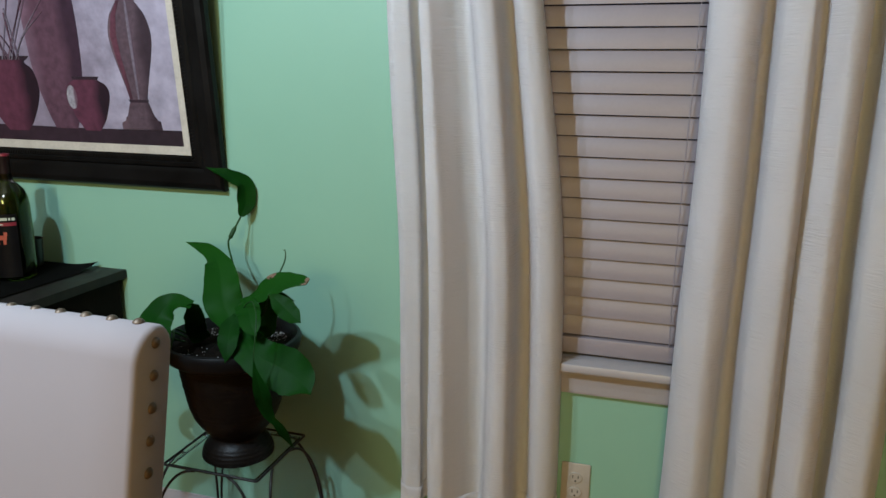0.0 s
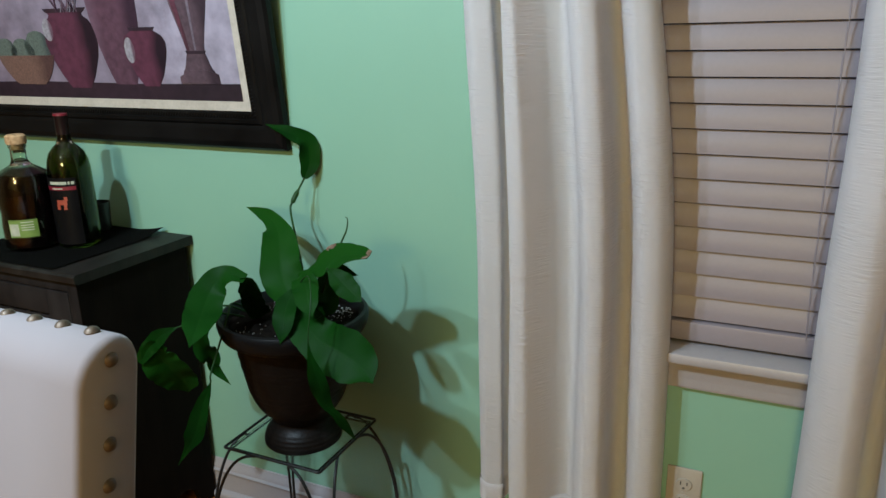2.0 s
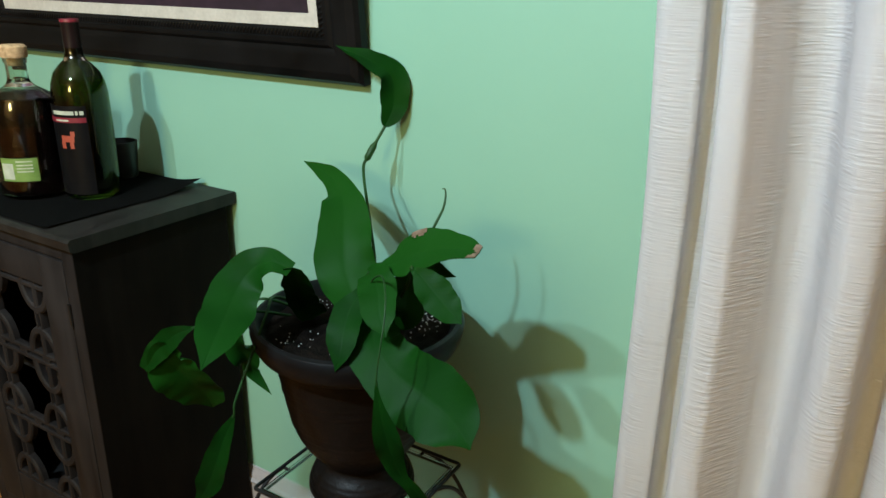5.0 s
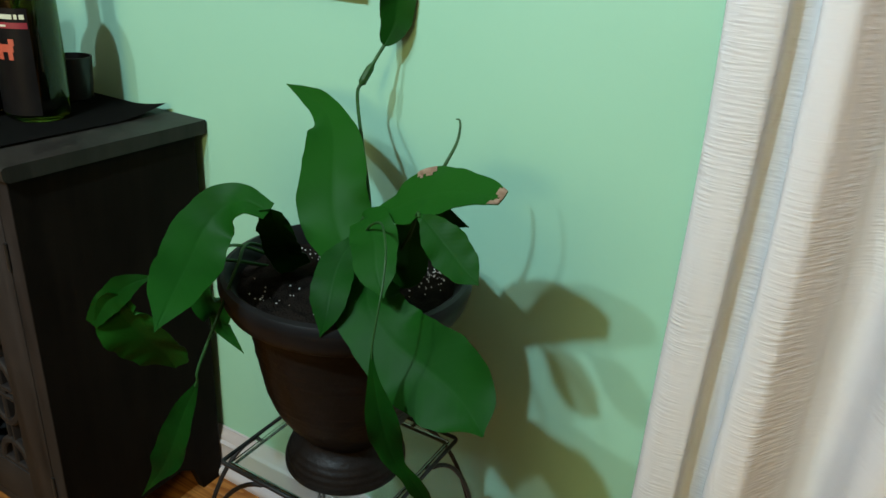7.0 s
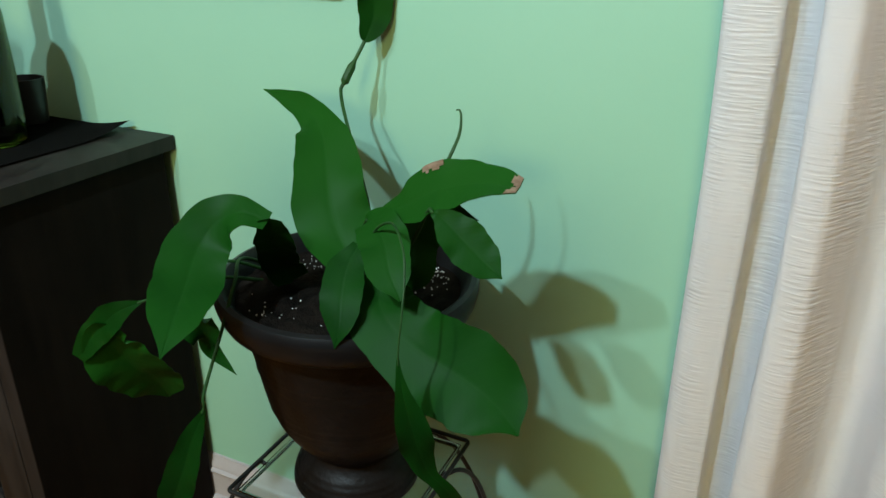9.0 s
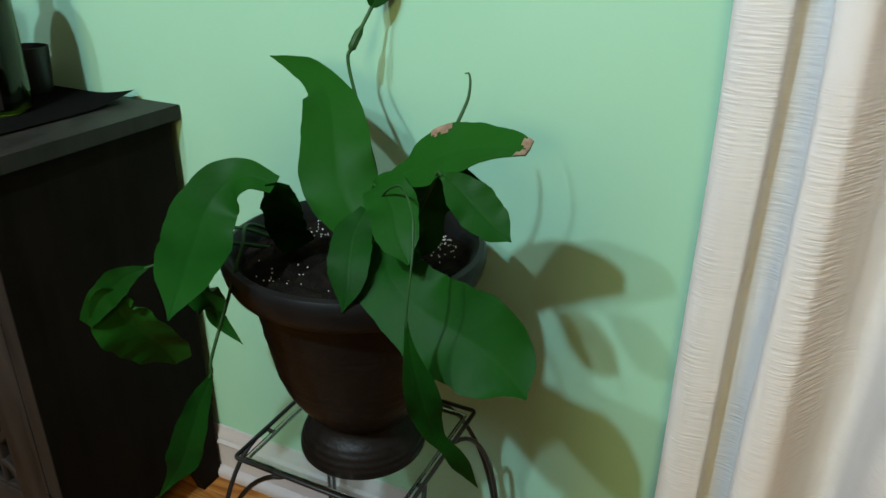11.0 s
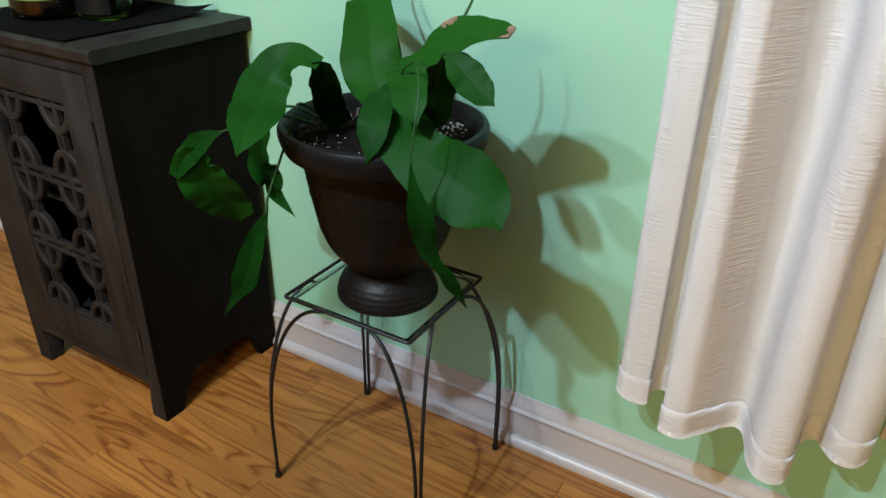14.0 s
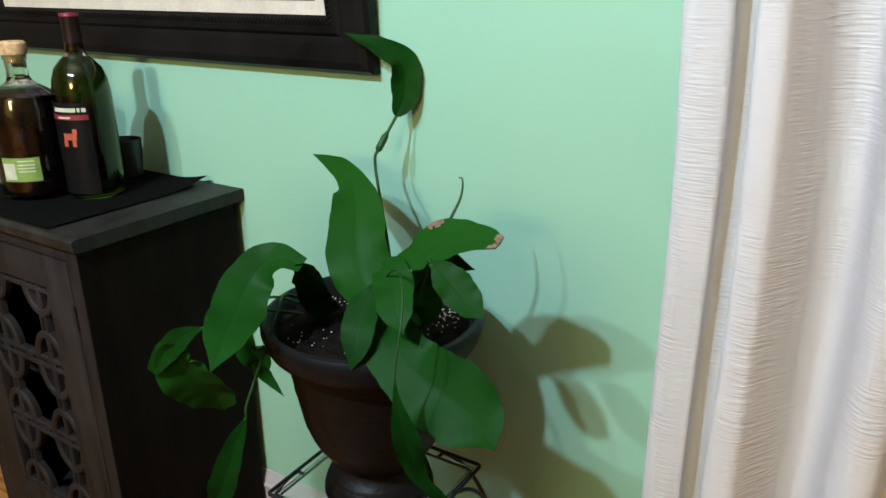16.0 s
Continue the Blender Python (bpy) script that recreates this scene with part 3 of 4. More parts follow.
paint("painted_table", [(CX0, CZ0), (CX1, CZ0), (CX1, 1.184), (-1.4, 1.182), (-1.8, 1.186), (CX0, 1.183)], TABLE, 1)
TALL = painted("painted_tall_urn", (0.150, 0.090, 0.125), (0.080, 0.038, 0.058), (0.030, 0.014, 0.026), 14.0)
MAROON = painted("painted_maroon_vase", (0.050, 0.020, 0.036), (0.080, 0.024, 0.044), (0.014, 0.006, 0.012), 12.0)
STRIPED = painted("painted_striped_vase", (0.120, 0.075, 0.090), (0.075, 0.048, 0.062), (0.030, 0.018, 0.026), 16.0)
STRIPE = painted("painted_red_stripe", (0.110, 0.034, 0.050), (0.085, 0.028, 0.044), (0.050, 0.018, 0.028), 20.0)
BOWL = painted("painted_basket", (0.120, 0.075, 0.062), (0.140, 0.080, 0.064), (0.066, 0.034, 0.032), 60.0)
ARTI = painted("painted_artichoke", (0.055, 0.079, 0.070), (0.093, 0.116, 0.102), (0.046, 0.061, 0.061), 40.0)
SHINE = painted("painted_pale_side", (0.175, 0.160, 0.190), (0.130, 0.105, 0.135), (0.085, 0.050, 0.070), 30.0)
paint("painted_urn", silhouette(-1.475, [(0.036, 1.180), (0.055, 1.23), (0.078, 1.32), (0.086, 1.43), (0.084, 1.52), (0.070, 1.60), (0.045, 1.64), (0.055, 1.66)]), TALL, 2)
paint("painted_vase", silhouette(-1.640, [(0.034, 1.170), (0.058, 1.20), (0.087, 1.255), (0.094, 1.296), (0.082, 1.335), (0.060, 1.353), (0.076, 1.369)]), MAROON, 3)
paint("painted_vase", silhouette(-1.389, [(0.024, 1.176), (0.048, 1.21), (0.069, 1.267), (0.062, 1.295), (0.038, 1.309), (0.042, 1.316)]), MAROON, 3)
GLINT = painted("painted_glint", (0.300, 0.300, 0.320), (0.240, 0.225, 0.255), (0.120, 0.070, 0.095), 40.0)
for gx, gz, gw, gh in ((-1.440, 1.264, 0.016, 0.031), (-1.716, 1.318, 0.018, 0.028)):
    paint("painted_glint", [(gx + gw * math.cos(a), gz + gh * math.sin(a)) for a in [k * math.pi / 12 for k in range(24)]], GLINT, 4)
paint("painted_tall_vase", silhouette(-1.230, [(0.050, 1.196), (0.048, 1.212), (0.040, 1.222), (0.030, 1.250), (0.0265, 1.258), (0.036, 1.30), (0.056, 1.37), (0.064, 1.422), (0.052, 1.47), (0.024, 1.51), (0.020, 1.56), (0.036, 1.59)]), STRIPED, 3)
for rx, rz, rw, rh in ((-1.640, 1.360, 0.078, 0.010), (-1.389, 1.310, 0.043, 0.008), (-1.230, 1.254, 0.031, 0.007)):
    paint("painted_rim", [(rx - rw, rz + rh), (rx - 0.86 * rw, rz), (rx + 0.86 * rw, rz), (rx + rw, rz + rh)], TABLE, 5)
paint("painted_foot", [(-1.292, 1.184), (-1.292, 1.200), (-1.262, 1.214), (-1.205, 1.216), (-1.172, 1.206), (-1.170, 1.184)], STRIPED, 5)
for dx0, dx1 in ((-0.9, -0.62), (-0.05, 0.12)):
    paint("painted_stripe", [(-1.230 + dx0 * w, z) for w, z in ((0.028, 1.262), (0.036, 1.30), (0.056, 1.37), (0.064, 1.422), (0.052, 1.47), (0.026, 1.505))] + [(-1.230 + dx1 * w, z) for w, z in reversed(((0.028, 1.262), (0.036, 1.30), (0.056, 1.37), (0.064, 1.422), (0.052, 1.47), (0.026, 1.505)))], STRIPE if dx0 < -0.5 else SHINE, 4)
for ax, az, ar in ((-1.90, 1.262, 0.042), (-1.835, 1.258, 0.045), (-1.770, 1.272, 0.05)):
    paint("painted_artichoke", [(ax + ar * (1 + 0.06 * math.sin(7 * a)) * math.cos(a), az + 0.9 * ar * math.sin(a)) for a in [k * math.pi / 14 for k in range(28)]], ARTI, 2)
paint("painted_basket", silhouette(-1.828, [(0.052, 1.178), (0.075, 1.195), (0.098, 1.225), (0.112, 1.254)]), BOWL, 5)
rng = random.Random(3)
for k in range(15):
    x0, lean = -1.64 + rng.uniform(-0.05, 0.05), rng.uniform(-0.13, 0.11)
    pts = curve_points([(x0, 1.36, 0), (x0 + 0.35 * lean, 1.42, 0), (x0 + lean + rng.uniform(-0.02, 0.02), 1.49 + rng.uniform(-0.02, 0.05), 0)], 6)
    paint("painted_twig", [(p.x - 0.0018, p.y) for p in pts] + [(p.x + 0.0018, p.y) for p in reversed(pts)], SHINE if k % 3 else TALL, 6)


# ---- carved cabinet ----
CL, CR, CF, CB, CH = -1.795, -1.352, 1.412, 1.746, 0.788
cab = thing("carved_cabinet", ((CL + CR) / 2, (CF + CB) / 2, 0), "dark stained wooden cabinet with a carved fretwork door", "cabinet")
cx, cy = (CL + CR) / 2, (CF + CB) / 2
w, d = (CR - CL) / 2, (CB - CF) / 2
for sx in (-1, 1):                                    # side boards cut out into feet, with a worn profile
    outline = [(-d, 0.0), (-d + 0.045, 0.0), (-d + 0.058, 0.03), (-d + 0.075, 0.062), (-d + 0.10, 0.082), (d - 0.10, 0.082), (d - 0.07, 0.062), (d - 0.05, 0.0), (d, 0.0), (d, CH - 0.024), (-d, CH - 0.024)]
    x_in, x_out = sx * (w - 0.018), sx * w
    bm = bmesh.new()
    a = [bm.verts.new((x_in, y, z)) for y, z in outline]
    b = [bm.verts.new((x_out, y, z)) for y, z in outline]
    bm.faces.new(a), bm.faces.new(list(reversed(b)))
    for k in range(len(outline)):
        j = (k + 1) % len(outline)
        bm.faces.new((a[k], a[j], b[j], b[k]))
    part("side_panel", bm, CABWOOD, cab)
part("back_panel", a_box(-w + 0.018, w - 0.018, d - 0.012, d - 0.002, 0.085, CH - 0.024), INSIDE, cab)
part("bottom_shelf", a_box(-w + 0.018, w - 0.018, -d + 0.03, d - 0.012, 0.092, 0.108), INSIDE, cab)
part("inner_shelf", a_box(-w + 0.018, w - 0.018, -d + 0.06, d - 0.012, 0.42, 0.435), INSIDE, cab)
bm = extrude_x(bmesh.new(), [(-d - 0.010, CH - 0.020), (-d - 0.012, CH - 0.005), (-d - 0.008, CH - 0.001), (-d - 0.002, CH), (d + 0.018, CH), (d + 0.018, CH - 0.024), (-d - 0.002, CH - 0.024)], -w - 0.010, w + 0.010)
part("top", bm, TOPWOOD, cab, "worn dark wooden top", sharp=50)
# front posts and rails
for sx in (-1, 1):
    x0, x1 = sorted((sx * w - sx * 0.001, sx * (w - 0.031)))
    part("front_post", slab(bmesh.new(), [(x0, 0.0), (x1 if sx > 0 else x0 + 0.042, 0.0), (x1 if sx > 0 else x0 + 0.045, 0.05), (x1, 0.09), (x1, CH - 0.024), (x0, CH - 0.024), (x0, 0.09)] if sx < 0 else [(x0 - 0.012, 0.0), (x1, 0.0), (x1, CH - 0.024), (x0, CH - 0.024), (x0, 0.09), (x0 - 0.009, 0.05)], -d - 0.001, -d + 0.03), CARVED, cab)
part("top_rail", a_box(-w + 0.031, w - 0.031, -d, -d + 0.02, CH - 0.046, CH - 0.024, bevel=0.0015), CARVED, cab)
part("bottom_rail", slab(bmesh.new(), [(-w + 0.031, 0.082), (-w + 0.06, 0.088), (w - 0.06, 0.088), (w - 0.031, 0.082), (w - 0.031, 0.106), (-w + 0.031, 0.106)], -d, -d + 0.02), CARVED, cab)
# door with fretwork
DX0, DX1, DZ0, DZ1 = -w + 0.033, w - 0.033, 0.109, CH - 0.049
HX0, HX1, HZ0, HZ1 = DX0 + 0.074, DX1 - 0.074, 0.190, 0.678
door = part("door", box(box(box(a_box(DX0, HX0, -d - 0.002, -d + 0.018, DZ0, DZ1, bevel=0.0016), HX1, DX1, -d - 0.002, -d + 0.018, DZ0, DZ1, bevel=0.0016), HX0 + 0.0004, HX1 - 0.0004, -d - 0.0014, -d + 0.0174, DZ0, HZ0, bevel=0.0016), HX0 + 0.0004, HX1 - 0.0004, -d - 0.0014, -d + 0.0174, HZ1, DZ1, bevel=0.0016), CARVED, cab, "dark grey-brown door with a fretwork panel")


def fret(bm, pts, width, y0, y1, closed=False):
    """A flat carved strip with softened upper edges along (x, z) points."""
    n = len(pts)
    rows = []
    for i in range(n):
        a, b = (pts[i - 1], pts[(i + 1) % n]) if closed else (pts[max(i - 1, 0)], pts[min(i + 1, n - 1)])
        t = Vector((b[0] - a[0], b[1] - a[1])).normalized()
        s = Vector((-t.y, t.x)) * width / 2
        c = Vector(pts[i])
        rows.append([bm.verts.new((c.x + f * s.x, y, c.y + f * s.y)) for f, y in ((-1, y1), (-1, y0 + 0.003), (-0.6, y0), (0.6, y0), (1, y0 + 0.003), (1, y1))])
    for a, b in zip(rows, rows[1:] + (rows[:1] if closed else [])):
        for k in range(6):
            bm.faces.new((a[k], a[(k + 1) % 6], b[(k + 1) % 6], b[k]))
    if not closed:
        bm.faces.new(rows[0]), bm.faces.new(list(reversed(rows[-1])))


bm = bmesh.new()
cw, chh = (HX1 - HX0), (HZ1 - HZ0) / 3
fy0, fy1 = -d + 0.0005, -d + 0.014
mx = (HX0 + HX1) / 2
PXO = cw / 2 - 0.041
for r in range(3):
    z0, z1 = HZ0 + chh * r + (0.011 if r else 0.004), HZ0 + chh * (r + 1) - (0.011 if r < 2 else 0.004)
    for sx in (-1, 1):
        px = mx + sx * PXO
        for zb, up in ((z1, -1), (z0, 1)):                # half loops hang from one band and stand on the other
            tall_ = 0.054 if up < 0 else 0.050
            loop = [(px + 0.040 * math.cos(a), zb + up * tall_ * math.sin(a)) for a in [math.pi * k / 16 for k in range(17)]]
            fret(bm, loop, 0.0150, fy0, fy1)
            fret(bm, [(px, zb), (px, zb + up * (tall_ - 0.004))], 0.0105, fy0 + 0.0012, fy1)
        for dx in (-0.0075, 0.0075):
            fret(bm, [(px + dx, z0 + 0.045), (px + dx, z1 - 0.048)], 0.0062, fy0 + 0.0015, fy1)
        fret(bm, [(px - 0.008, (z0 + z1) / 2 + 0.012), (px + 0.008, (z0 + z1) / 2 + 0.012)], 0.005, fy0 + 0.002, fy1)
    for zb in ([HZ0 + chh * r - 0.0085, HZ0 + chh * r + 0.0085] if r else [HZ0 + 0.004]) + ([HZ1 - 0.012] if r == 2 else []):
        fret(bm, [(HX0 - 0.002, zb), (HX1 + 0.002, zb)], 0.0095, fy0 + 0.0007, fy1)
    if r:
        for x in (mx - PXO, mx, mx + PXO):
            fret(bm, [(x - 0.012, HZ0 + chh * r), (x + 0.012, HZ0 + chh * r)], 0.010, fy0 + 0.0018, fy1)
part("fretwork", bm, CARVED, door, "carved interlaced fretwork", sharp=30)
for z in (0.2, 0.64):
    part("hinge", tube(bmesh.new(), [Vector((DX1 + 0.0015, -d - 0.003, z - 0.022)), Vector((DX1 + 0.0015, -d - 0.003, z + 0.022))], 0.0032, 10), IRON, door)

# ---- things on the cabinet ----
bm = bmesh.new()
grid = []
for i in range(25):
    row = []
    for j in range(21):
        x, y = -1.785 + (1.785 - 1.424) * i / 24, 1.412 + (1.752 - 1.412) * j / 20
        corner = max(0.0, 1 - math.hypot(x + 1.424, y - 1.752) / 0.10)
        z = CH + 0.0035 + 0.016 * corner**1.5 + 0.0008 * math.sin(21 * x + 9 * y)
        row.append(bm.verts.new((x, y, z)))
    grid.append(row)
for i in range(24):
    for j in range(20):
        bm.faces.new((grid[i][j], grid[i + 1][j], grid[i + 1][j + 1], grid[i][j + 1]))
bmesh.ops.solidify(bm, geom=list(bm.faces), thickness=0.0022)
solid("placemat", bm, MAT, "dark woven placemat with one lifted corner on the cabinet", "placemat")
SURF = CH + 0.0045


def wrap(bm, radius, z0, z1, a0, a1, steps=16):
    """A curved label on an upright bottle, between two angles in degrees."""
    rows = []
    for k in range(steps + 1):
        a = radians(a0 + (a1 - a0) * k / steps)
        rows.append([bm.verts.new((r * math.cos(a), r * math.sin(a), z)) for r, z in ((radius, z0), (radius, z1), (radius - 0.0006, z1), (radius - 0.0006, z0))])
    for a, b in zip(rows, rows[1:]):
        for k in range(4):
            bm.faces.new((a[k], a[(k + 1) % 4], b[(k + 1) % 4], b[k]))
    bm.faces.new(rows[0]), bm.faces.new(list(reversed(rows[-1])))
    return bm


wine = thing("wine_bottle", (-1.541, 1.588, SURF), "tall green glass wine bottle with black label on the cabinet", "bottle")
outer = [(0, 0.004), (0.030, 0.002), (0.044, 0.0), (0.0495, 0.006), (0.050, 0.02), (0.0505, 0.10), (0.0500, 0.17), (0.0495, 0.195), (0.0465, 0.216), (0.040, 0.234), (0.028, 0.248), (0.018, 0.257), (0.0155, 0.27), (0.0145, 0.30), (0.0145, 0.318)]
body = part("glass_body", lathe(bmesh.new(), outer + [(0.0125, 0.318), (0.0125, 0.27), (0.025, 0.246), (0.037, 0.232), (0.0435, 0.214), (0.0465, 0.195), (0.047, 0.02), (0.03, 0.006), (0, 0.008)], 48), WINEGLASS, wine)
part("wine", lathe(bmesh.new(), [(0, 0.0085), (0.03, 0.0078), (0.0455, 0.02), (0.0462, 0.168), (0, 0.168)], 40), WINE, wine, "dark wine")
part("capsule", lathe(bmesh.new(), [(0.0162, 0.258), (0.0153, 0.272), (0.0152, 0.318), (0.0158, 0.322), (0.0150, 0.327), (0, 0.3275)], 32), FOIL, wine, "dark red foil capsule")
part("capsule_top", lathe(bmesh.new(), [(0.0156, 0.3215), (0.0164, 0.3225), (0.0160, 0.3275), (0, 0.3285)], 32), RED, wine, "red capsule top")
label = part("label", wrap(bmesh.new(), 0.0512, 0.012, 0.178, -190, -26, 32), BLACKLABEL, wine, "black paper label")
part("red_band", wrap(bmesh.new(), 0.0517, 0.148, 0.157, -115, -28), RED, label)
for k, (z, a0, a1) in enumerate(((0.1655, -100, -50), (0.1655, -47, -42), (0.1655, -39, -31), (0.152, -92, -62))):
    part("writing_bar", wrap(bmesh.new(), 0.0516 if k < 3 else 0.0521, z - (0.0035 if k < 3 else 0.0015), z + (0.0035 if k < 3 else 0.0015), a0, a1, 6), PALELABEL, label)
for z0, z1, a0, a1 in ((0.112, 0.124, -84, -56), (0.100, 0.113, -86, -76), (0.100, 0.113, -66, -58), (0.122, 0.132, -63, -54)):
    part("printed_shape", wrap(bmesh.new(), 0.0517, z0, z1, a0, a1, 6), ORANGE, label)

flask = thing("liquor_bottle", (-1.645, 1.536, SURF), "clear glass liquor bottle with cork, dark red drink", "bottle")
prof = [(0, 0.005), (0.036, 0.003), (0.050, 0.0), (0.0605, 0.006), (0.0605, 0.06), (0.058, 0.09), (0.061, 0.12), (0.0615, 0.165), (0.056, 0.187), (0.036, 0.199), (0.0215, 0.208), (0.0175, 0.218), (0.0170, 0.245), (0.0195, 0.249), (0.0195, 0.256)]
part("glass_body", lathe(bmesh.new(), prof + [(0.0135, 0.256), (0.0135, 0.218), (0.034, 0.1965), (0.0550, 0.1845), (0.0605, 0.164), (0.0602, 0.12), (0.0572, 0.09), (0.0597, 0.06), (0.0595, 0.0075), (0, 0.0075)], 48), CLEARGLASS, flask)
part("liquor", lathe(bmesh.new(), [(0, 0.008), (0.0585, 0.008), (0.0592, 0.06), (0.0567, 0.09), (0.0597, 0.12), (0.0600, 0.163), (0.0545, 0.183), (0.036, 0.1945), (0, 0.194)], 40), LIQUOR, flask, "dark red drink")
part("cork", lathe(bmesh.new(), [(0.0125, 0.243), (0.0128, 0.257), (0.021, 0.257), (0.0225, 0.262), (0.0222, 0.276), (0.018, 0.280), (0, 0.281)], 28), CORK, flask, "cork stopper")
lab = part("label", wrap(bmesh.new(), 0.0616, 0.036, 0.080, -82, -22, 14), GREENLABEL, flask, "green paper label")
part("label_patch", wrap(bmesh.new(), 0.0620, 0.040, 0.070, -80, -60, 6), PALELABEL, lab)
for z in (0.074, 0.067, 0.061, 0.055):
    part("writing_bar", wrap(bmesh.new(), 0.0619, z - 0.0012, z + 0.0012, -55, -30, 5), PALELABEL, lab)

for piece in flask.children:
    piece.scale = (1.05, 1.05, 1.0)
cup = thing("cup", (-1.606, 1.703, SURF), "small dark ceramic cup behind the bottles", "cup")
part("bowl", lathe(bmesh.new(), [(0, 0.002), (0.024, 0.0), (0.028, 0.003), (0.0305, 0.03), (0.033, 0.072), (0.0335, 0.077), (0.0315, 0.078), (0.029, 0.03), (0.025, 0.006), (0, 0.005)], 36), CUP, cup)


# ---- plant stand ----
SX0, SX1, SY0, SY1, SZ = -1.010, -0.757, 1.449, 1.686, 0.412
stand = thing("plant_stand", ((SX0 + SX1) / 2, (SY0 + SY1) / 2, 0), "black wire plant stand with arched legs on the floor", "plant stand")
so = Vector(((SX0 + SX1) / 2, (SY0 + SY1) / 2, 0))
hx, hy = (SX1 - SX0) / 2, (SY1 - SY0) / 2


def ring_points(ax, ay, z, soft=0.006):
    out = []
    for sx, sy in ((1, 1), (-1, 1), (-1, -1), (1, -1)):
        c = Vector((sx * (ax - soft), sy * (ay - soft), z))
        start = math.atan2(sy, sx) - math.pi / 4
        out += [c + soft * Vector((math.cos(start + k * math.pi / 8), math.sin(start + k * math.pi / 8), 0)) for k in range(5)]
    return out


part("top_ring", tube(bmesh.new(), ring_points(hx, hy, SZ), 0.0032, 10, True), IRON, stand)
part("inner_ring", tube(bmesh.new(), ring_points(hx * 0.90, hy * 0.90, SZ - 0.009), 0.0024, 8, True), IRON, stand)
TOPGLASS = glass("stand_glass", (0.86, 0.95, 0.90), 0.06)
plate = part("glass_top", a_box(-hx * 0.93, hx * 0.93, -hy * 0.93, hy * 0.93, SZ - 0.0064, SZ - 0.0014, bevel=0.0012, segments=1), TOPGLASS, stand, "clear green-tinted glass plate")
plate.visible_shadow = False
for sx, sy in ((-1, -1), (1, -1), (1, 1), (-1, 1)):
    foot = Vector((sx * (hx + 0.036), sy * (hy + 0.028), 0.0))
    bm = bmesh.new()
    for a in (0, 1):                                  # two rods arch out from the ring and run down together
        p0 = Vector((sx * hx * (1.0 if a else 0.40), sy * hy * (0.40 if a else 1.0), SZ - 0.004))
        end = foot + Vector((sx * (0.003 if a else -0.003), sy * (-0.003 if a else 0.003), 0))
        low = 0.12
        arch = []
        for k in range(17):
            q = math.pi / 2 * k / 16
            p = p0.lerp(end, math.sin(q))
            arch.append(Vector((p.x, p.y, p0.z - (p0.z - low) * (1 - math.cos(q)))))
        arch += [Vector((end.x, end.y, low * (1 - k / 3))) for k in (1, 2, 2.9)]
        inner = Vector((sx * hx * (0.90 if a else 0.39), sy * hy * (0.39 if a else 0.90), SZ - 0.0105))
        tube(bm, [inner] + arch, 0.0034, 9)
    leg = part("leg", bm, IRON, stand)
    bm = lathe(bmesh.new(), [(0, 0), (0.0055, 0.0), (0.0068, 0.004), (0.0062, 0.010), (0.0038, 0.014), (0, 0.015)], 16, foot.x, foot.y)
    part("rubber_foot", bm, IRON, leg)

# ---- potted plant ----
PX, PY, PZ = -0.875, 1.562, SZ - 0.001
plant = thing("potted_plant", (PX, PY, PZ), "peace lily with drooping leaves in a black urn pot", "potted plant")
pot_prof = [(0, 0.003), (0.070, 0.0), (0.083, 0.0), (0.087, 0.004), (0.086, 0.012), (0.083, 0.022), (0.077, 0.034), (0.068, 0.046), (0.064, 0.053), (0.064, 0.058), (0.071, 0.068), (0.086, 0.086), (0.101, 0.112), (0.111, 0.145), (0.118, 0.180), (0.1235, 0.215), (0.128, 0.250), (0.130, 0.268)]
ribbed = []
for r, z in [(p.x, p.y) for p in curve_points([(r, z, 0) for r, z in pot_prof], 120)]:
    ribbed.append((max(r + (0.0011 * math.sin(z * 520) if 0.19 < z < 0.24 or 0.13 < z < 0.15 else 0) + (0.0003 * math.sin(z * 700) if z < 0.04 else 0), 0.0), max(z, 0.0)))
pot = part("pot", lathe(bmesh.new(), ribbed + [(0.122, 0.268), (0.105, 0.18), (0.06, 0.10), (0, 0.10)], 64), POT, plant, "bronze-black ribbed plastic urn", sharp=60)
rim = [(0.129, 0.262), (0.137, 0.260), (0.146, 0.262), (0.154, 0.268), (0.159, 0.278), (0.1625, 0.292), (0.1625, 0.300), (0.159, 0.306), (0.153, 0.308), (0.148, 0.304), (0.143, 0.294), (0.134, 0.272)]
part("rim", lathe(bmesh.new(), rim + rim[:1], 72), POTRIM, pot, "rounded black rim")
bm = bmesh.new()
rings = []
for i in range(16):
    r = 0.1395 * i / 15
    rings.append([bm.verts.new((r * math.cos(a), r * math.sin(a), 0.286 + 0.009 * noise.noise(Vector((r * math.cos(a) * 40, r * math.sin(a) * 40, 0))) + 0.003 * noise.noise(Vector((r * math.cos(a) * 140, r * math.sin(a) * 140, 3))))) for a in [2 * math.pi * k / 48 for k in range(48)]] if i else [bm.verts.new((0, 0, 0.288))])
for a, b in zip(rings, rings[1:]):
    for k in range(48):
        j = (k + 1) % 48
        bm.faces.new((a[0], b[k], b[j]) if len(a) == 1 else (a[k], b[k], b[j], a[j]))
soil = part("soil", bm, SOIL, pot, "dark potting soil")
bm = bmesh.new()
rng = random.Random(11)
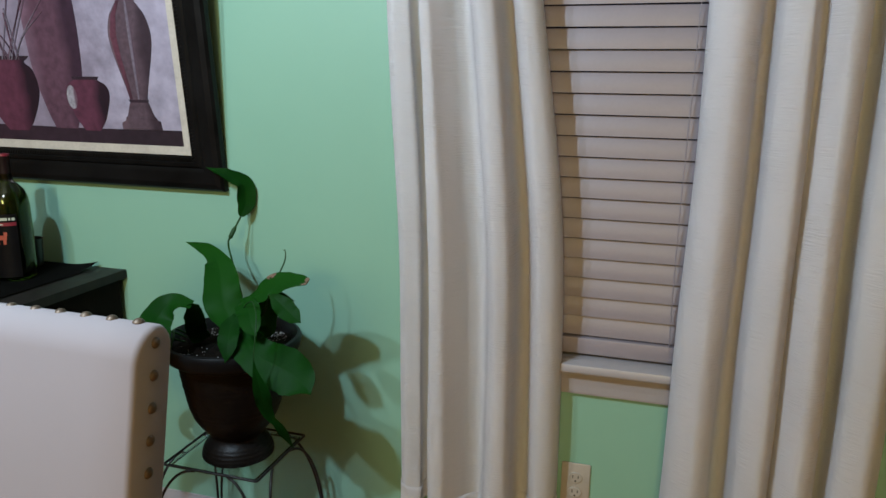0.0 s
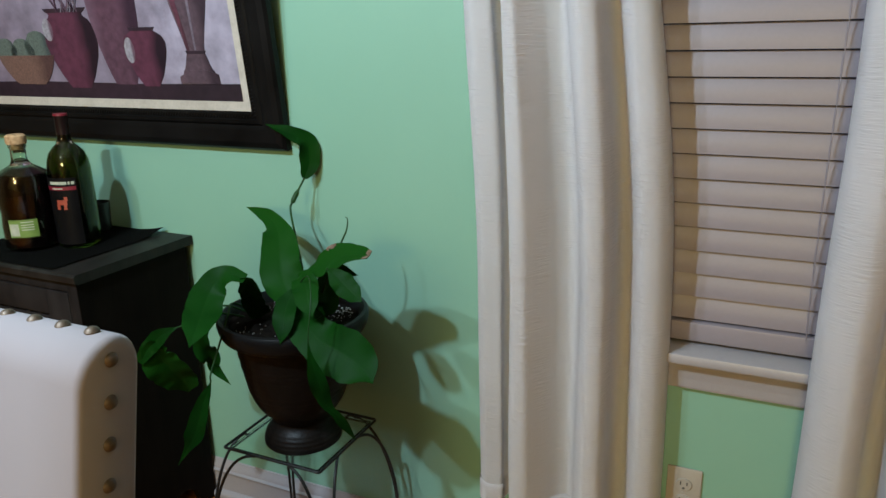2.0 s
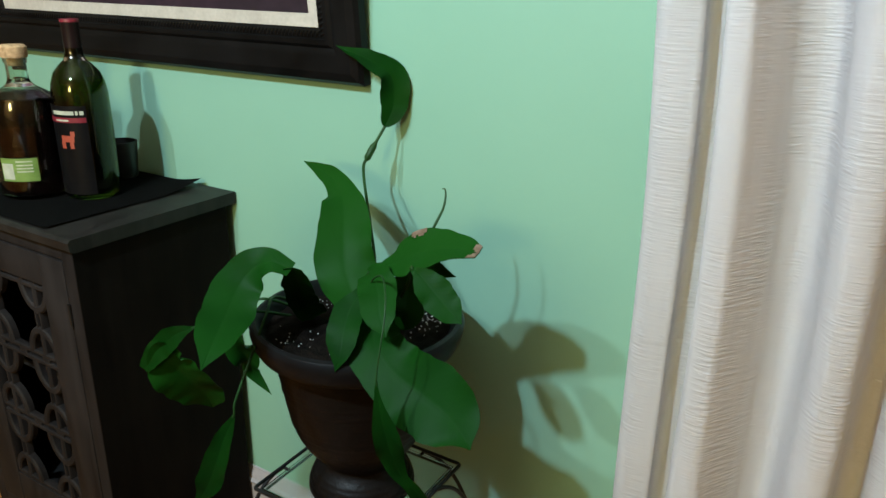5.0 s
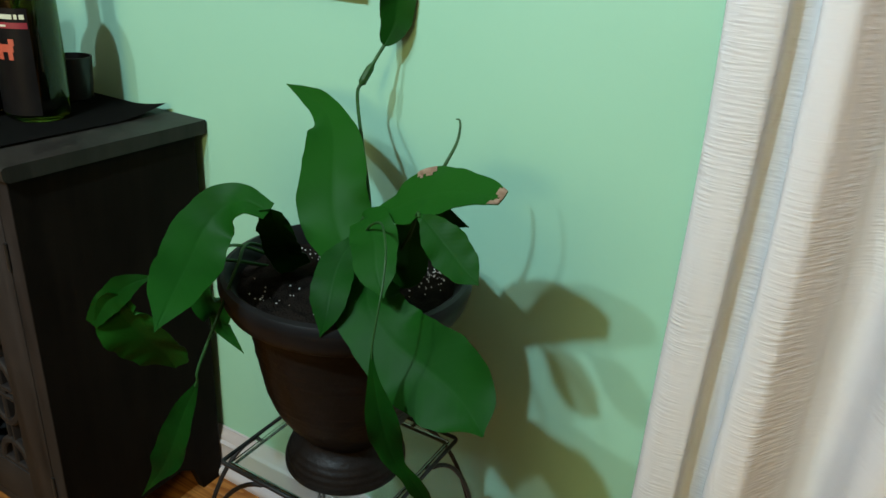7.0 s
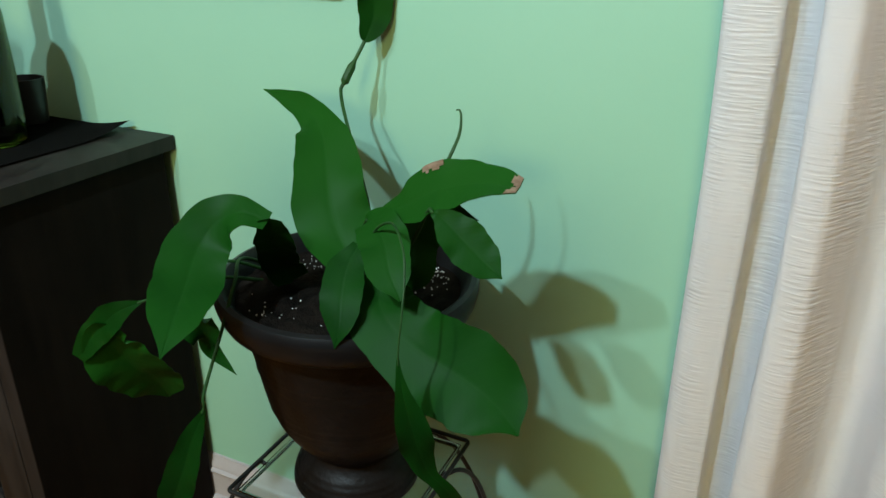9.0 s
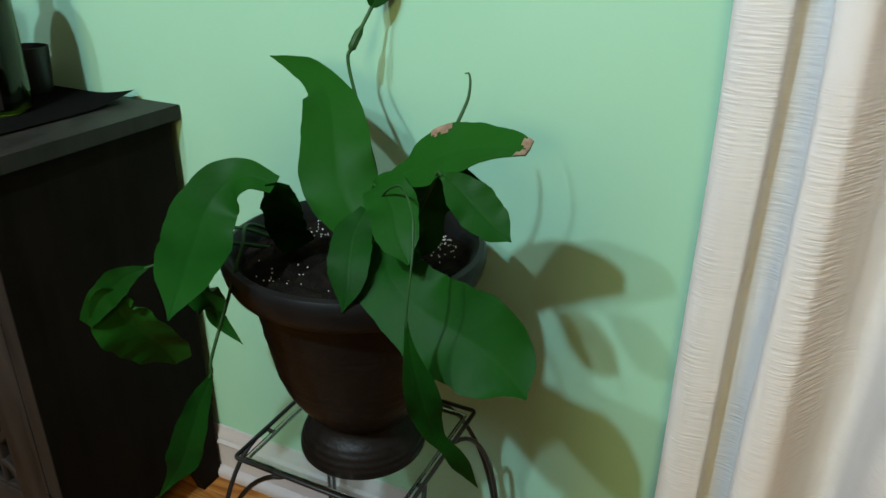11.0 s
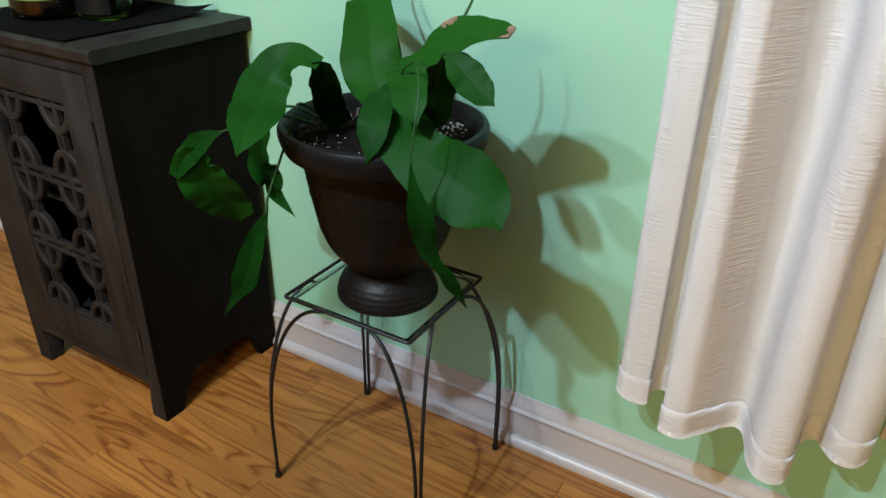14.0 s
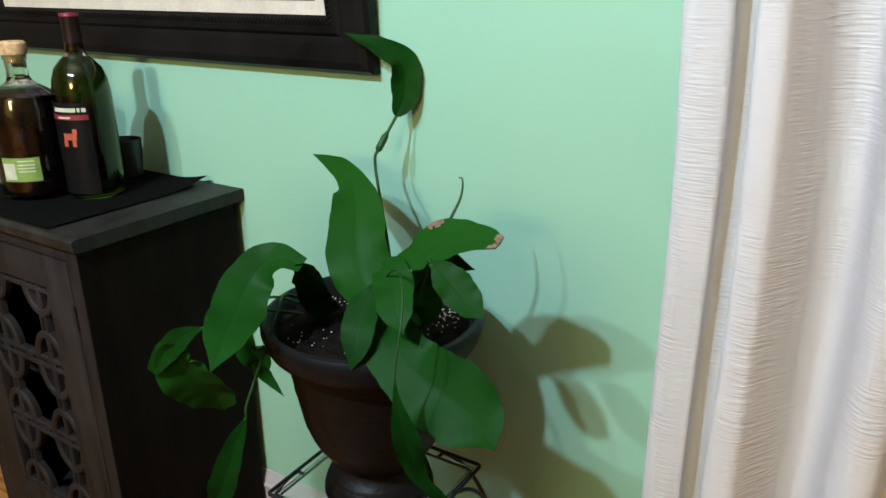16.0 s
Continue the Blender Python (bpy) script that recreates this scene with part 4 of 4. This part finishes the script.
for _ in range(150):
    where = rng.random()
    if where < 0.62:
        x, y = rng.gauss(0.085, 0.020), rng.gauss(0.070, 0.022)
    elif where < 0.82:
        x, y = rng.gauss(-0.085, 0.018), rng.gauss(0.035, 0.022)
    else:
        x, y = rng.gauss(-0.058, 0.030), rng.gauss(-0.092, 0.016)
    if math.hypot(x, y) > 0.128:
        continue
    s = rng.uniform(0.0005, 0.0015)
    m = Matrix.Translation((x, y, 0.2875 + 0.009 * noise.noise(Vector((x * 40, y * 40, 0))) + 0.003 * noise.noise(Vector((x * 140, y * 140, 3))) + rng.uniform(0.0, 0.0015))) @ pose(0, 0, 0, rng.uniform(0, 90), rng.uniform(0, 90), 0)
    vs = [bm.verts.new(m @ (Vector(c) * s * rng.uniform(0.7, 1.2))) for c in ((1, 0, 0), (-1, 0, 0), (0, 1, 0), (0, -1, 0), (0, 0, 1), (0, 0, -1))]
    for q in ((0, 2, 4), (2, 1, 4), (1, 3, 4), (3, 0, 4), (2, 0, 5), (1, 2, 5), (3, 1, 5), (0, 3, 5)):
        bm.faces.new([vs[i] for i in q])
tagged(part("perlite", bm, PERLITE, soil, "scattered white perlite grains"), kind="stuff")
ORIGIN = Vector((PX, PY, PZ))
FRONT = Vector((0.42, -0.72, 0.55)).normalized()


def leaf(spine, width, start=0.0, roll=0.0, roll_tip=None, fold=0.25, wave=0.05, seed=0, belly=0.45, front=FRONT, label="", stalk=0.0022, blunt=0.0, taper=0.62, neck=1.0, dry=(), shape=()):
    """A leaf along a spine: stalk up to start (0 to 1 of its length), then a pointed blade.
    start may also be the number of the spine point where the blade begins; taper: how round its base is; neck: width of the base half;
    dry: name, label and test of dried parts; shape: half widths from base to tip, as shares of the widest, in place of the plain outline.
    roll: degrees by which the blade turns about its spine from facing front; fold: how far its halves rise; wave: ripple of its margin."""
    n, m = 72, 20
    pts = [p - ORIGIN for p in curve_points(spine, n)]
    rng = random.Random(seed)
    ph = [rng.uniform(0, 6.28) for _ in range(4)]
    run = [0.0]
    for a, b in zip(pts, pts[1:]):
        run.append(run[-1] + (b - a).length)
    frac = [r / run[-1] for r in run]
    if isinstance(start, int) and start:
        bud = Vector(spine[start]) - ORIGIN
        start = frac[min(range(n + 1), key=lambda i: (pts[i] - bud).length)]
    bm = bmesh.new()
    uv = bm.loops.layers.uv.new("UVMap")
    top, low, grid = [], [], []
    first = next(i for i, f in enumerate(frac) if f >= start)
    last_side = None
    for i in range(first, n + 1):
        t = (pts[min(i + 1, n)] - pts[max(i - 1, 0)]).normalized()
        s = (frac[i] - start) / (1 - start)
        turn = radians(roll + ((roll if roll_tip is None else roll_tip) - roll) * s)
        face = front - t * front.dot(t)
        if face.length < 0.25 and last_side is not None:
            face = last_side.cross(t) * -1 if last_side.cross(t).dot(front) < 0 else last_side.cross(t)
        face.normalize()
        face = Matrix.Rotation(turn, 3, t) @ face
        side = t.cross(face).normalized()
        last_side = side
        g = math.log(0.5) / math.log(belly)
        body = math.sin(math.pi * min(s, 1.0) ** g) ** (taper if s < belly else 1.0) if s < 1 else 0.0
        ease = min(s / 0.5, 1.0)
        body *= neck + (1 - neck) * ease * ease * (3 - 2 * ease)
        if shape:
            at = min(max(s, 0.0), 1.0) * (len(shape) - 1)
            j = min(int(at), len(shape) - 2)
            q = at - j
            pa, pb, pc, pd = shape[max(j - 1, 0)], shape[j], shape[j + 1], shape[min(j + 2, len(shape) - 1)]
            body = 0.5 * (2 * pb + (pc - pa) * q + (2 * pa - 5 * pb + 4 * pc - pd) * q * q + (3 * pb - pa - 3 * pc + pd) * q**3)
        half = width / 2 * max(body, 0.02 + blunt * s)
        a, b = [], []
        grid.append([])
        for k in range(m + 1):
            u = 2 * k / m - 1
            lift = fold * half * (abs(u) ** 1.3 - 0.35) + wave * half * (math.sin(s * 15 + ph[0] + (1.5 if u > 0 else 0)) + 0.5 * math.sin(s * 29 + ph[1])) * abs(u) ** 1.6
            nib = 1 + (0.032 * math.sin(s * 21 + ph[2] * (1 if u > 0 else 2)) + 0.016 * math.sin(s * 47 + ph[3] * (2 if u > 0 else 1)) + 0.007 * math.sin(s * 97 + ph[0])) * abs(u)
            p = pts[i] + side * (u * half * nib) + face * (lift - 0.0005 * math.exp(-((u / 0.06) ** 2)))
            a.append(bm.verts.new(p))
            grid[-1].append(p + face * 0.0009)
            b.append(bm.verts.new(p - face * 0.0007))
        top.append((s, a))
        low.append((s, b))
    def quad(vs, coords):
        f = bm.faces.new(vs)
        for loop, c in zip(f.loops, coords):
            loop[uv].uv = c
    for (s0, a), (s1, b), (_, c), (_, e) in zip(top, top[1:], low, low[1:]):
        for k in range(m):
            u0, u1 = 2 * k / m - 1, 2 * (k + 1) / m - 1
            quad((a[k], a[k + 1], b[k + 1], b[k]), ((u0, s0), (u1, s0), (u1, s1), (u0, s1)))
            quad((c[k], e[k], e[k + 1], c[k + 1]), ((u0, s0), (u0, s1), (u1, s1), (u1, s0)))
        quad((a[0], b[0], e[0], c[0]), ((-1, s0), (-1, s1), (-1, s1), (-1, s0)))
        quad((a[m], c[m], e[m], b[m]), ((1, s0), (1, s0), (1, s1), (1, s1)))
    ob = part("leaf", bm, LEAF, plant, label, sharp=75)
    for dry_name, dry_label, test in dry:
        db = bmesh.new()
        made = {}
        for i in range(len(top) - 1):
            for k in range(m):
                if test((top[i][0] + top[i + 1][0]) / 2, (2 * k + 1) / m - 1):
                    db.faces.new([made.setdefault(c, db.verts.new(grid[c[0]][c[1]])) if c not in made else made[c] for c in ((i, k), (i, k + 1), (i + 1, k + 1), (i + 1, k))])
        bmesh.ops.solidify(db, geom=db.faces[:], thickness=0.0024)
        part(dry_name, db, BURNT, ob, dry_label, sharp=75)
    if first > 1:
        part("leaf_stalk", tube(bmesh.new(), pts[: first + 2], [stalk * (1.15 - 0.4 * k / (first + 1)) for k in range(first + 2)], 8), STEM, ob)
    return ob


CROWN = (-0.845, 1.545, 0.668)
SOUTH = Vector((0.5, -0.78, 0.38)).normalized()
# tall wavy leaf whose tip bends over
leaf([CROWN, (-0.827, 1.515, 0.751), (-0.850, 1.520, 0.773), (-0.876, 1.535, 0.804), (-0.893, 1.555, 0.837), (-0.911, 1.580, 0.866), (-0.935, 1.605, 0.887), (-0.977, 1.635, 0.898), (-1.021, 1.655, 0.904), (-1.072, 1.675, 0.906)], 0.086, 1, 0, fold=0.16, wave=0.16, seed=1, shape=(0.45, 0.80, 1.0, 1.0, 0.90, 0.74, 0.55, 0.42, 0.31, 0.17, 0.02), front=SOUTH, label="tall wavy green leaf with a bent pointed tip")
tip = leaf([CROWN, (-0.825, 1.527, 0.75), (-0.805, 1.519, 0.816), (-0.768, 1.510, 0.843), (-0.727, 1.507, 0.868), (-0.680, 1.503, 0.883), (-0.637, 1.497, 0.887)], 0.066, 2, -25, fold=0.12, wave=0.06, seed=2, label="green leaf with dry brown tip and edge", shape=(0.10, 0.34, 0.68, 0.95, 1.0, 0.92, 0.80, 0.62, 0.30),
           dry=(("dry_tip", "dry tan leaf tip", lambda q, u: q > 0.955 + 0.018 * math.sin(u * 5 + 1)), ("dry_edge", "dry tan leaf edge", lambda q, u: ((q - 0.47) / 0.07) ** 2 + ((u + 1) / 0.30) ** 2 < 1 + 0.3 * math.sin(q * 80))))
leaf([CROWN, (-0.770, 1.530, 0.790), (-0.728, 1.485, 0.850), (-0.715, 1.469, 0.857), (-0.703, 1.468, 0.852), (-0.680, 1.465, 0.836), (-0.658, 1.462, 0.820), (-0.637, 1.460, 0.806)], 0.044, 3, 0, fold=0.12, wave=0.06, seed=3, shape=(0.15, 0.62, 0.92, 1.0, 0.92, 0.66, 0.02), front=SOUTH)
leaf([CROWN, (-0.832, 1.52, 0.75), (-0.815, 1.503, 0.797), (-0.813, 1.490, 0.797), (-0.814, 1.465, 0.778), (-0.806, 1.440, 0.755), (-0.800, 1.425, 0.733), (-0.801, 1.415, 0.710)], 0.046, 3, 0, fold=0.16, wave=0.06, seed=4, shape=(0.30, 0.72, 0.95, 1.0, 0.90, 0.52, 0.02), front=Vector((0.22, -0.75, 0.62)).normalized())
leaf([CROWN, (-0.835, 1.525, 0.77), (-0.815, 1.510, 0.816), (-0.793, 1.490, 0.824), (-0.770, 1.470, 0.814), (-0.753, 1.450, 0.794), (-0.734, 1.436, 0.771)], 0.052, 2, 0, fold=0.18, wave=0.06, seed=5, shape=(0.20, 0.74, 0.98, 1.0, 0.94, 0.70, 0.05), front=Vector((0.25, -0.75, 0.60)).normalized())
# the broad leaf over the rim
leaf([CROWN, (-0.812, 1.515, 0.745), (-0.794, 1.492, 0.766), (-0.780, 1.472, 0.750), (-0.762, 1.455, 0.737), (-0.727, 1.442, 0.720), (-0.684, 1.436, 0.708), (-0.645, 1.433, 0.694), (-0.619, 1.430, 0.678), (-0.600, 1.424, 0.661)], 0.100, 2, 0, fold=0.10, wave=0.09, seed=6, shape=(0.35, 0.66, 0.78, 0.82, 0.90, 0.98, 1.0, 0.93, 0.66, 0.02), front=SOUTH, label="broad drooping green leaf over the pot rim")
# the leaf that arches over the rim, its dark lower half and its hanging blade
leaf([(-0.897, 1.445, 0.824), (-0.925, 1.438, 0.832), (-0.950, 1.430, 0.821), (-0.962, 1.410, 0.797), (-0.948, 1.370, 0.771), (-0.926, 1.325, 0.754), (-0.914, 1.293, 0.735)], 0.070, 0.0, 0, fold=0.10, wave=0.08, seed=7, shape=(0.34, 0.62, 0.92, 1.0, 0.96, 0.66, 0.02), front=Vector((0.5, -0.45, 0.75)).normalized(), label="green leaf arching over the rim and hanging down")
leaf([(-0.944, 1.545, 0.700), (-0.946, 1.525, 0.728), (-0.926, 1.492, 0.768), (-0.905, 1.462, 0.802), (-0.894, 1.445, 0.826)], 0.046, 0.0, 0, fold=0.25, wave=0.08, seed=17, shape=(0.85, 1.0, 1.0, 0.95, 0.55), front=SOUTH, label="dark shaded base of the arching leaf")
# curled leaf: a light upper half and a hanging lower half
leaf([(-0.987, 1.545, 0.690), (-0.995, 1.460, 0.730), (-1.030, 1.430, 0.718), (-1.065, 1.410, 0.705), (-1.092, 1.395, 0.691), (-1.115, 1.385, 0.668), (-1.130, 1.377, 0.648), (-1.143, 1.371, 0.628)], 0.036, 3, 0, fold=0.15, wave=0.10, seed=8, shape=(0.12, 0.60, 1.0, 0.95, 0.80, 0.5), front=SOUTH, label="curled green leaf folding back on itself")
leaf([(-1.100, 1.392, 0.672), (-1.112, 1.392, 0.655), (-1.112, 1.400, 0.628), (-1.105, 1.420, 0.592), (-1.108, 1.448, 0.555), (-1.119, 1.473, 0.515)], 0.084, 0.0, 0, fold=0.35, wave=0.08, seed=18, shape=(0.45, 0.82, 1.0, 0.96, 0.72, 0.04), front=Vector((0.55, -0.83, -0.1)).normalized(), label="hanging lower half of a curled green leaf")
leaf([(-1.000, 1.588, 0.685), (-0.994, 1.510, 0.735), (-0.958, 1.452, 0.736), (-0.945, 1.410, 0.700), (-0.939, 1.365, 0.645), (-0.939, 1.360, 0.625), (-0.954, 1.350, 0.584), (-0.967, 1.340, 0.538), (-0.986, 1.335, 0.495), (-1.026, 1.330, 0.433)], 0.040, 5, 0, fold=0.25, wave=0.14, seed=9, shape=(0.12, 0.55, 0.78, 1.0, 0.95, 0.50, 0.20, 0.02), label="long hanging green leaf with a thin dry tail")
leaf([(-1.000, 1.580, 0.683), (-1.018, 1.505, 0.728), (-1.087, 1.520, 0.675), (-1.144, 1.560, 0.589), (-1.152, 1.590, 0.540), (-1.158, 1.604, 0.506), (-1.123, 1.612, 0.466)], 0.050, 0.36, 0, fold=0.3, wave=0.26, seed=10)
leaf([CROWN, (-0.800, 1.490, 0.80), (-0.757, 1.460, 0.842), (-0.722, 1.420, 0.837), (-0.710, 1.400, 0.813), (-0.705, 1.385, 0.787), (-0.704, 1.375, 0.745), (-0.696, 1.372, 0.705), (-0.686, 1.375, 0.661), (-0.680, 1.388, 0.616), (-0.665, 1.402, 0.585), (-0.648, 1.430, 0.525)], 0.035, 6, 0, fold=0.2, wave=0.2, seed=12, stalk=0.0013, shape=(0.08, 0.36, 0.80, 1.0, 0.72, 0.42, 0.55, 0.34, 0.02), front=SOUTH, label="narrow trailing green leaf hanging over the pot")
# shaded leaves inside the clump
leaf([CROWN, (-0.800, 1.530, 0.735), (-0.768, 1.533, 0.757), (-0.770, 1.542, 0.787), (-0.757, 1.545, 0.812), (-0.735, 1.550, 0.826), (-0.700, 1.552, 0.822)], 0.056, 1, 35, fold=0.25, wave=0.08, seed=15)
stem = [(-0.835, 1.55, 0.668), (-0.838, 1.553, 0.75), (-0.838, 1.555, 0.792), (-0.853, 1.575, 0.816), (-0.904, 1.630, 0.858), (-0.952, 1.682, 0.907), (-0.953, 1.697, 0.927), (-0.941, 1.727, 0.972)]
line = [p - ORIGIN for p in curve_points(stem, 44)]
tall = part("flower_stem", tube(bmesh.new(), line, [0.0024 + (0.0032 if 37 <= k <= 40 else 0) for k in range(45)], 8), STEM, plant, "long thin leaning green stem")
leaf([(-0.941, 1.727, 0.971), (-0.934, 1.743, 1.008), (-0.938, 1.743, 1.052), (-0.967, 1.727, 1.075), (-1.026, 1.712, 1.096)], 0.052, 0.0, 20, fold=0.25, wave=0.06, seed=13, belly=0.42, label="curled top leaf resting near the picture frame")
bm = tube(bmesh.new(), [p - ORIGIN for p in curve_points([(-0.80, 1.54, 0.72), (-0.755, 1.548, 0.84), (-0.737, 1.555, 0.886), (-0.733, 1.570, 0.907), (-0.735, 1.580, 0.922), (-0.738, 1.583, 0.931), (-0.743, 1.584, 0.931)], 26)], [0.0028 - 0.0021 * k / 26 for k in range(27)], 7)
part("tendril", bm, STEM, plant, "thin curled dry tendril")
# ---- dining chair ----
KX0, KX1 = -0.90, -0.424
chair = thing("dining_chair", ((KX0 + KX1) / 2, 0.50, 0), "off-white linen dining chair with dark nailhead trim", "chair")
ko = Vector(((KX0 + KX1) / 2, 0.50, 0))
LEAN = 0.20


def back_y(z):
    return 0.739 + (z - 1.04) * LEAN


bm = bmesh.new()
prof = []
ht = 0.031
for k in range(13):                                   # rounded top of the padded back, seen from the side
    a = math.pi * k / 12
    prof.append((ht * math.cos(a), 1.028 + 0.030 * math.sin(a)))
prof += [(-ht, 0.9), (-ht, 0.7), (-ht, 0.45), (ht, 0.45), (ht, 0.7), (ht, 0.9)]
loops = []
for x, inset in ((KX0, 0.006), (KX0 + 0.002, 0.002), (KX0 + 0.007, 0), (KX0 + 0.06, -0.001), ((KX0 + KX1) / 2, -0.003), (KX1 - 0.06, -0.001), (KX1 - 0.007, 0), (KX1 - 0.002, 0.002), (KX1, 0.006)):
    row = []
    for y, z in prof:
        zz = z - (inset if z > 1.0 else 0)
        yy = y - math.copysign(min(inset, abs(y)), y)
        row.append(bm.verts.new((x - ko.x, back_y(zz) + yy - ko.y, zz)))
    loops.append(row)
for a, b in zip(loops, loops[1:]):
    for k in range(len(prof)):
        j = (k + 1) % len(prof)
        bm.faces.new((a[k], a[j], b[j], b[k]))
bm.faces.new(loops[0]), bm.faces.new(list(reversed(loops[-1])))
back = part("backrest", bm, CHAIRCLOTH, chair, "padded off-white linen back", sharp=50)
part("seat", a_box(-0.238, 0.238, -0.29, 0.12, 0.40, 0.50, bevel=0.025, segments=4), CHAIRCLOTH, chair, "padded off-white linen seat")
LEGWOOD = stained("dark_leg_wood", (0.02, 0.012, 0.008), (0.05, 0.03, 0.02), 0.4)
for lx in (-0.21, 0.21):
    for ly in (-0.26, 0.10):
        bm = bmesh.new()
        tube(bm, [Vector((lx, ly + (0.03 if ly > 0 else 0), 0)), Vector((lx, ly, 0.42))], [0.016, 0.023], 4)
        part("leg", bm, LEGWOOD, chair)
stud_bm = lathe(bmesh.new(), [(0, -0.001), (0.0062, -0.001), (0.0064, 0.0004), (0.0048, 0.0028), (0.0022, 0.0042), (0, 0.0046)], 16)
stud = finish(stud_bm, "nailhead", STUD)
for k in range(16):
    z = 1.040 - 0.0345 * k
    for sx in (-1, 1):
        ob = part("nailhead", stud, STUD, back)
        x = (KX1 if sx > 0 else KX0)
        ob.matrix_basis = Matrix.Translation(Vector((x, back_y(z), z)) - ko) @ pose(0, 0, 0, 0, 90 * sx, 0)
for k in range(13):
    ob = part("nailhead", stud, STUD, back)
    ob.matrix_basis = Matrix.Translation(Vector((-0.448 - 0.0345 * k, back_y(1.058) + 0.002, 1.0585)) - ko) @ pose(0, 0, 0, 0, 0, 0)

# ---- floor boards, nearest last ----
WB, GAP = 0.0762, 0.0005
rng = random.Random(21)
rest = bmesh.new()
shared = {}
y = WY + 0.01
while y > Y0:
    x = X0 - rng.uniform(0, 1.0)
    while x < X1:
        length = rng.choice((0.45, 0.6, 0.75, 0.9, 1.1))
        x0, x1 = max(x, X0), min(x + length, X1)
        if x1 - x0 > 0.05:
            near = x1 > -2.6 and x0 < 0.6 and y > 0.35
            if near:
                key = round(x1 - x0, 3)
                if key not in shared:
                    L = key
                    shared[key] = finish(a_box(0, L - GAP, 0, WB - GAP, -0.013, 0, bevel=0.0004, segments=1), "plank", OAK)
                ob = part("plank", shared[key], OAK, floor)
                ob.location = (x0, y - WB, 0)
            else:
                box(rest, x0, x1 - GAP, y - WB, y - GAP, -0.013, 0)
        x += length
    y -= WB
tagged(part("planks_beyond", rest, OAK, floor), kind="stuff")
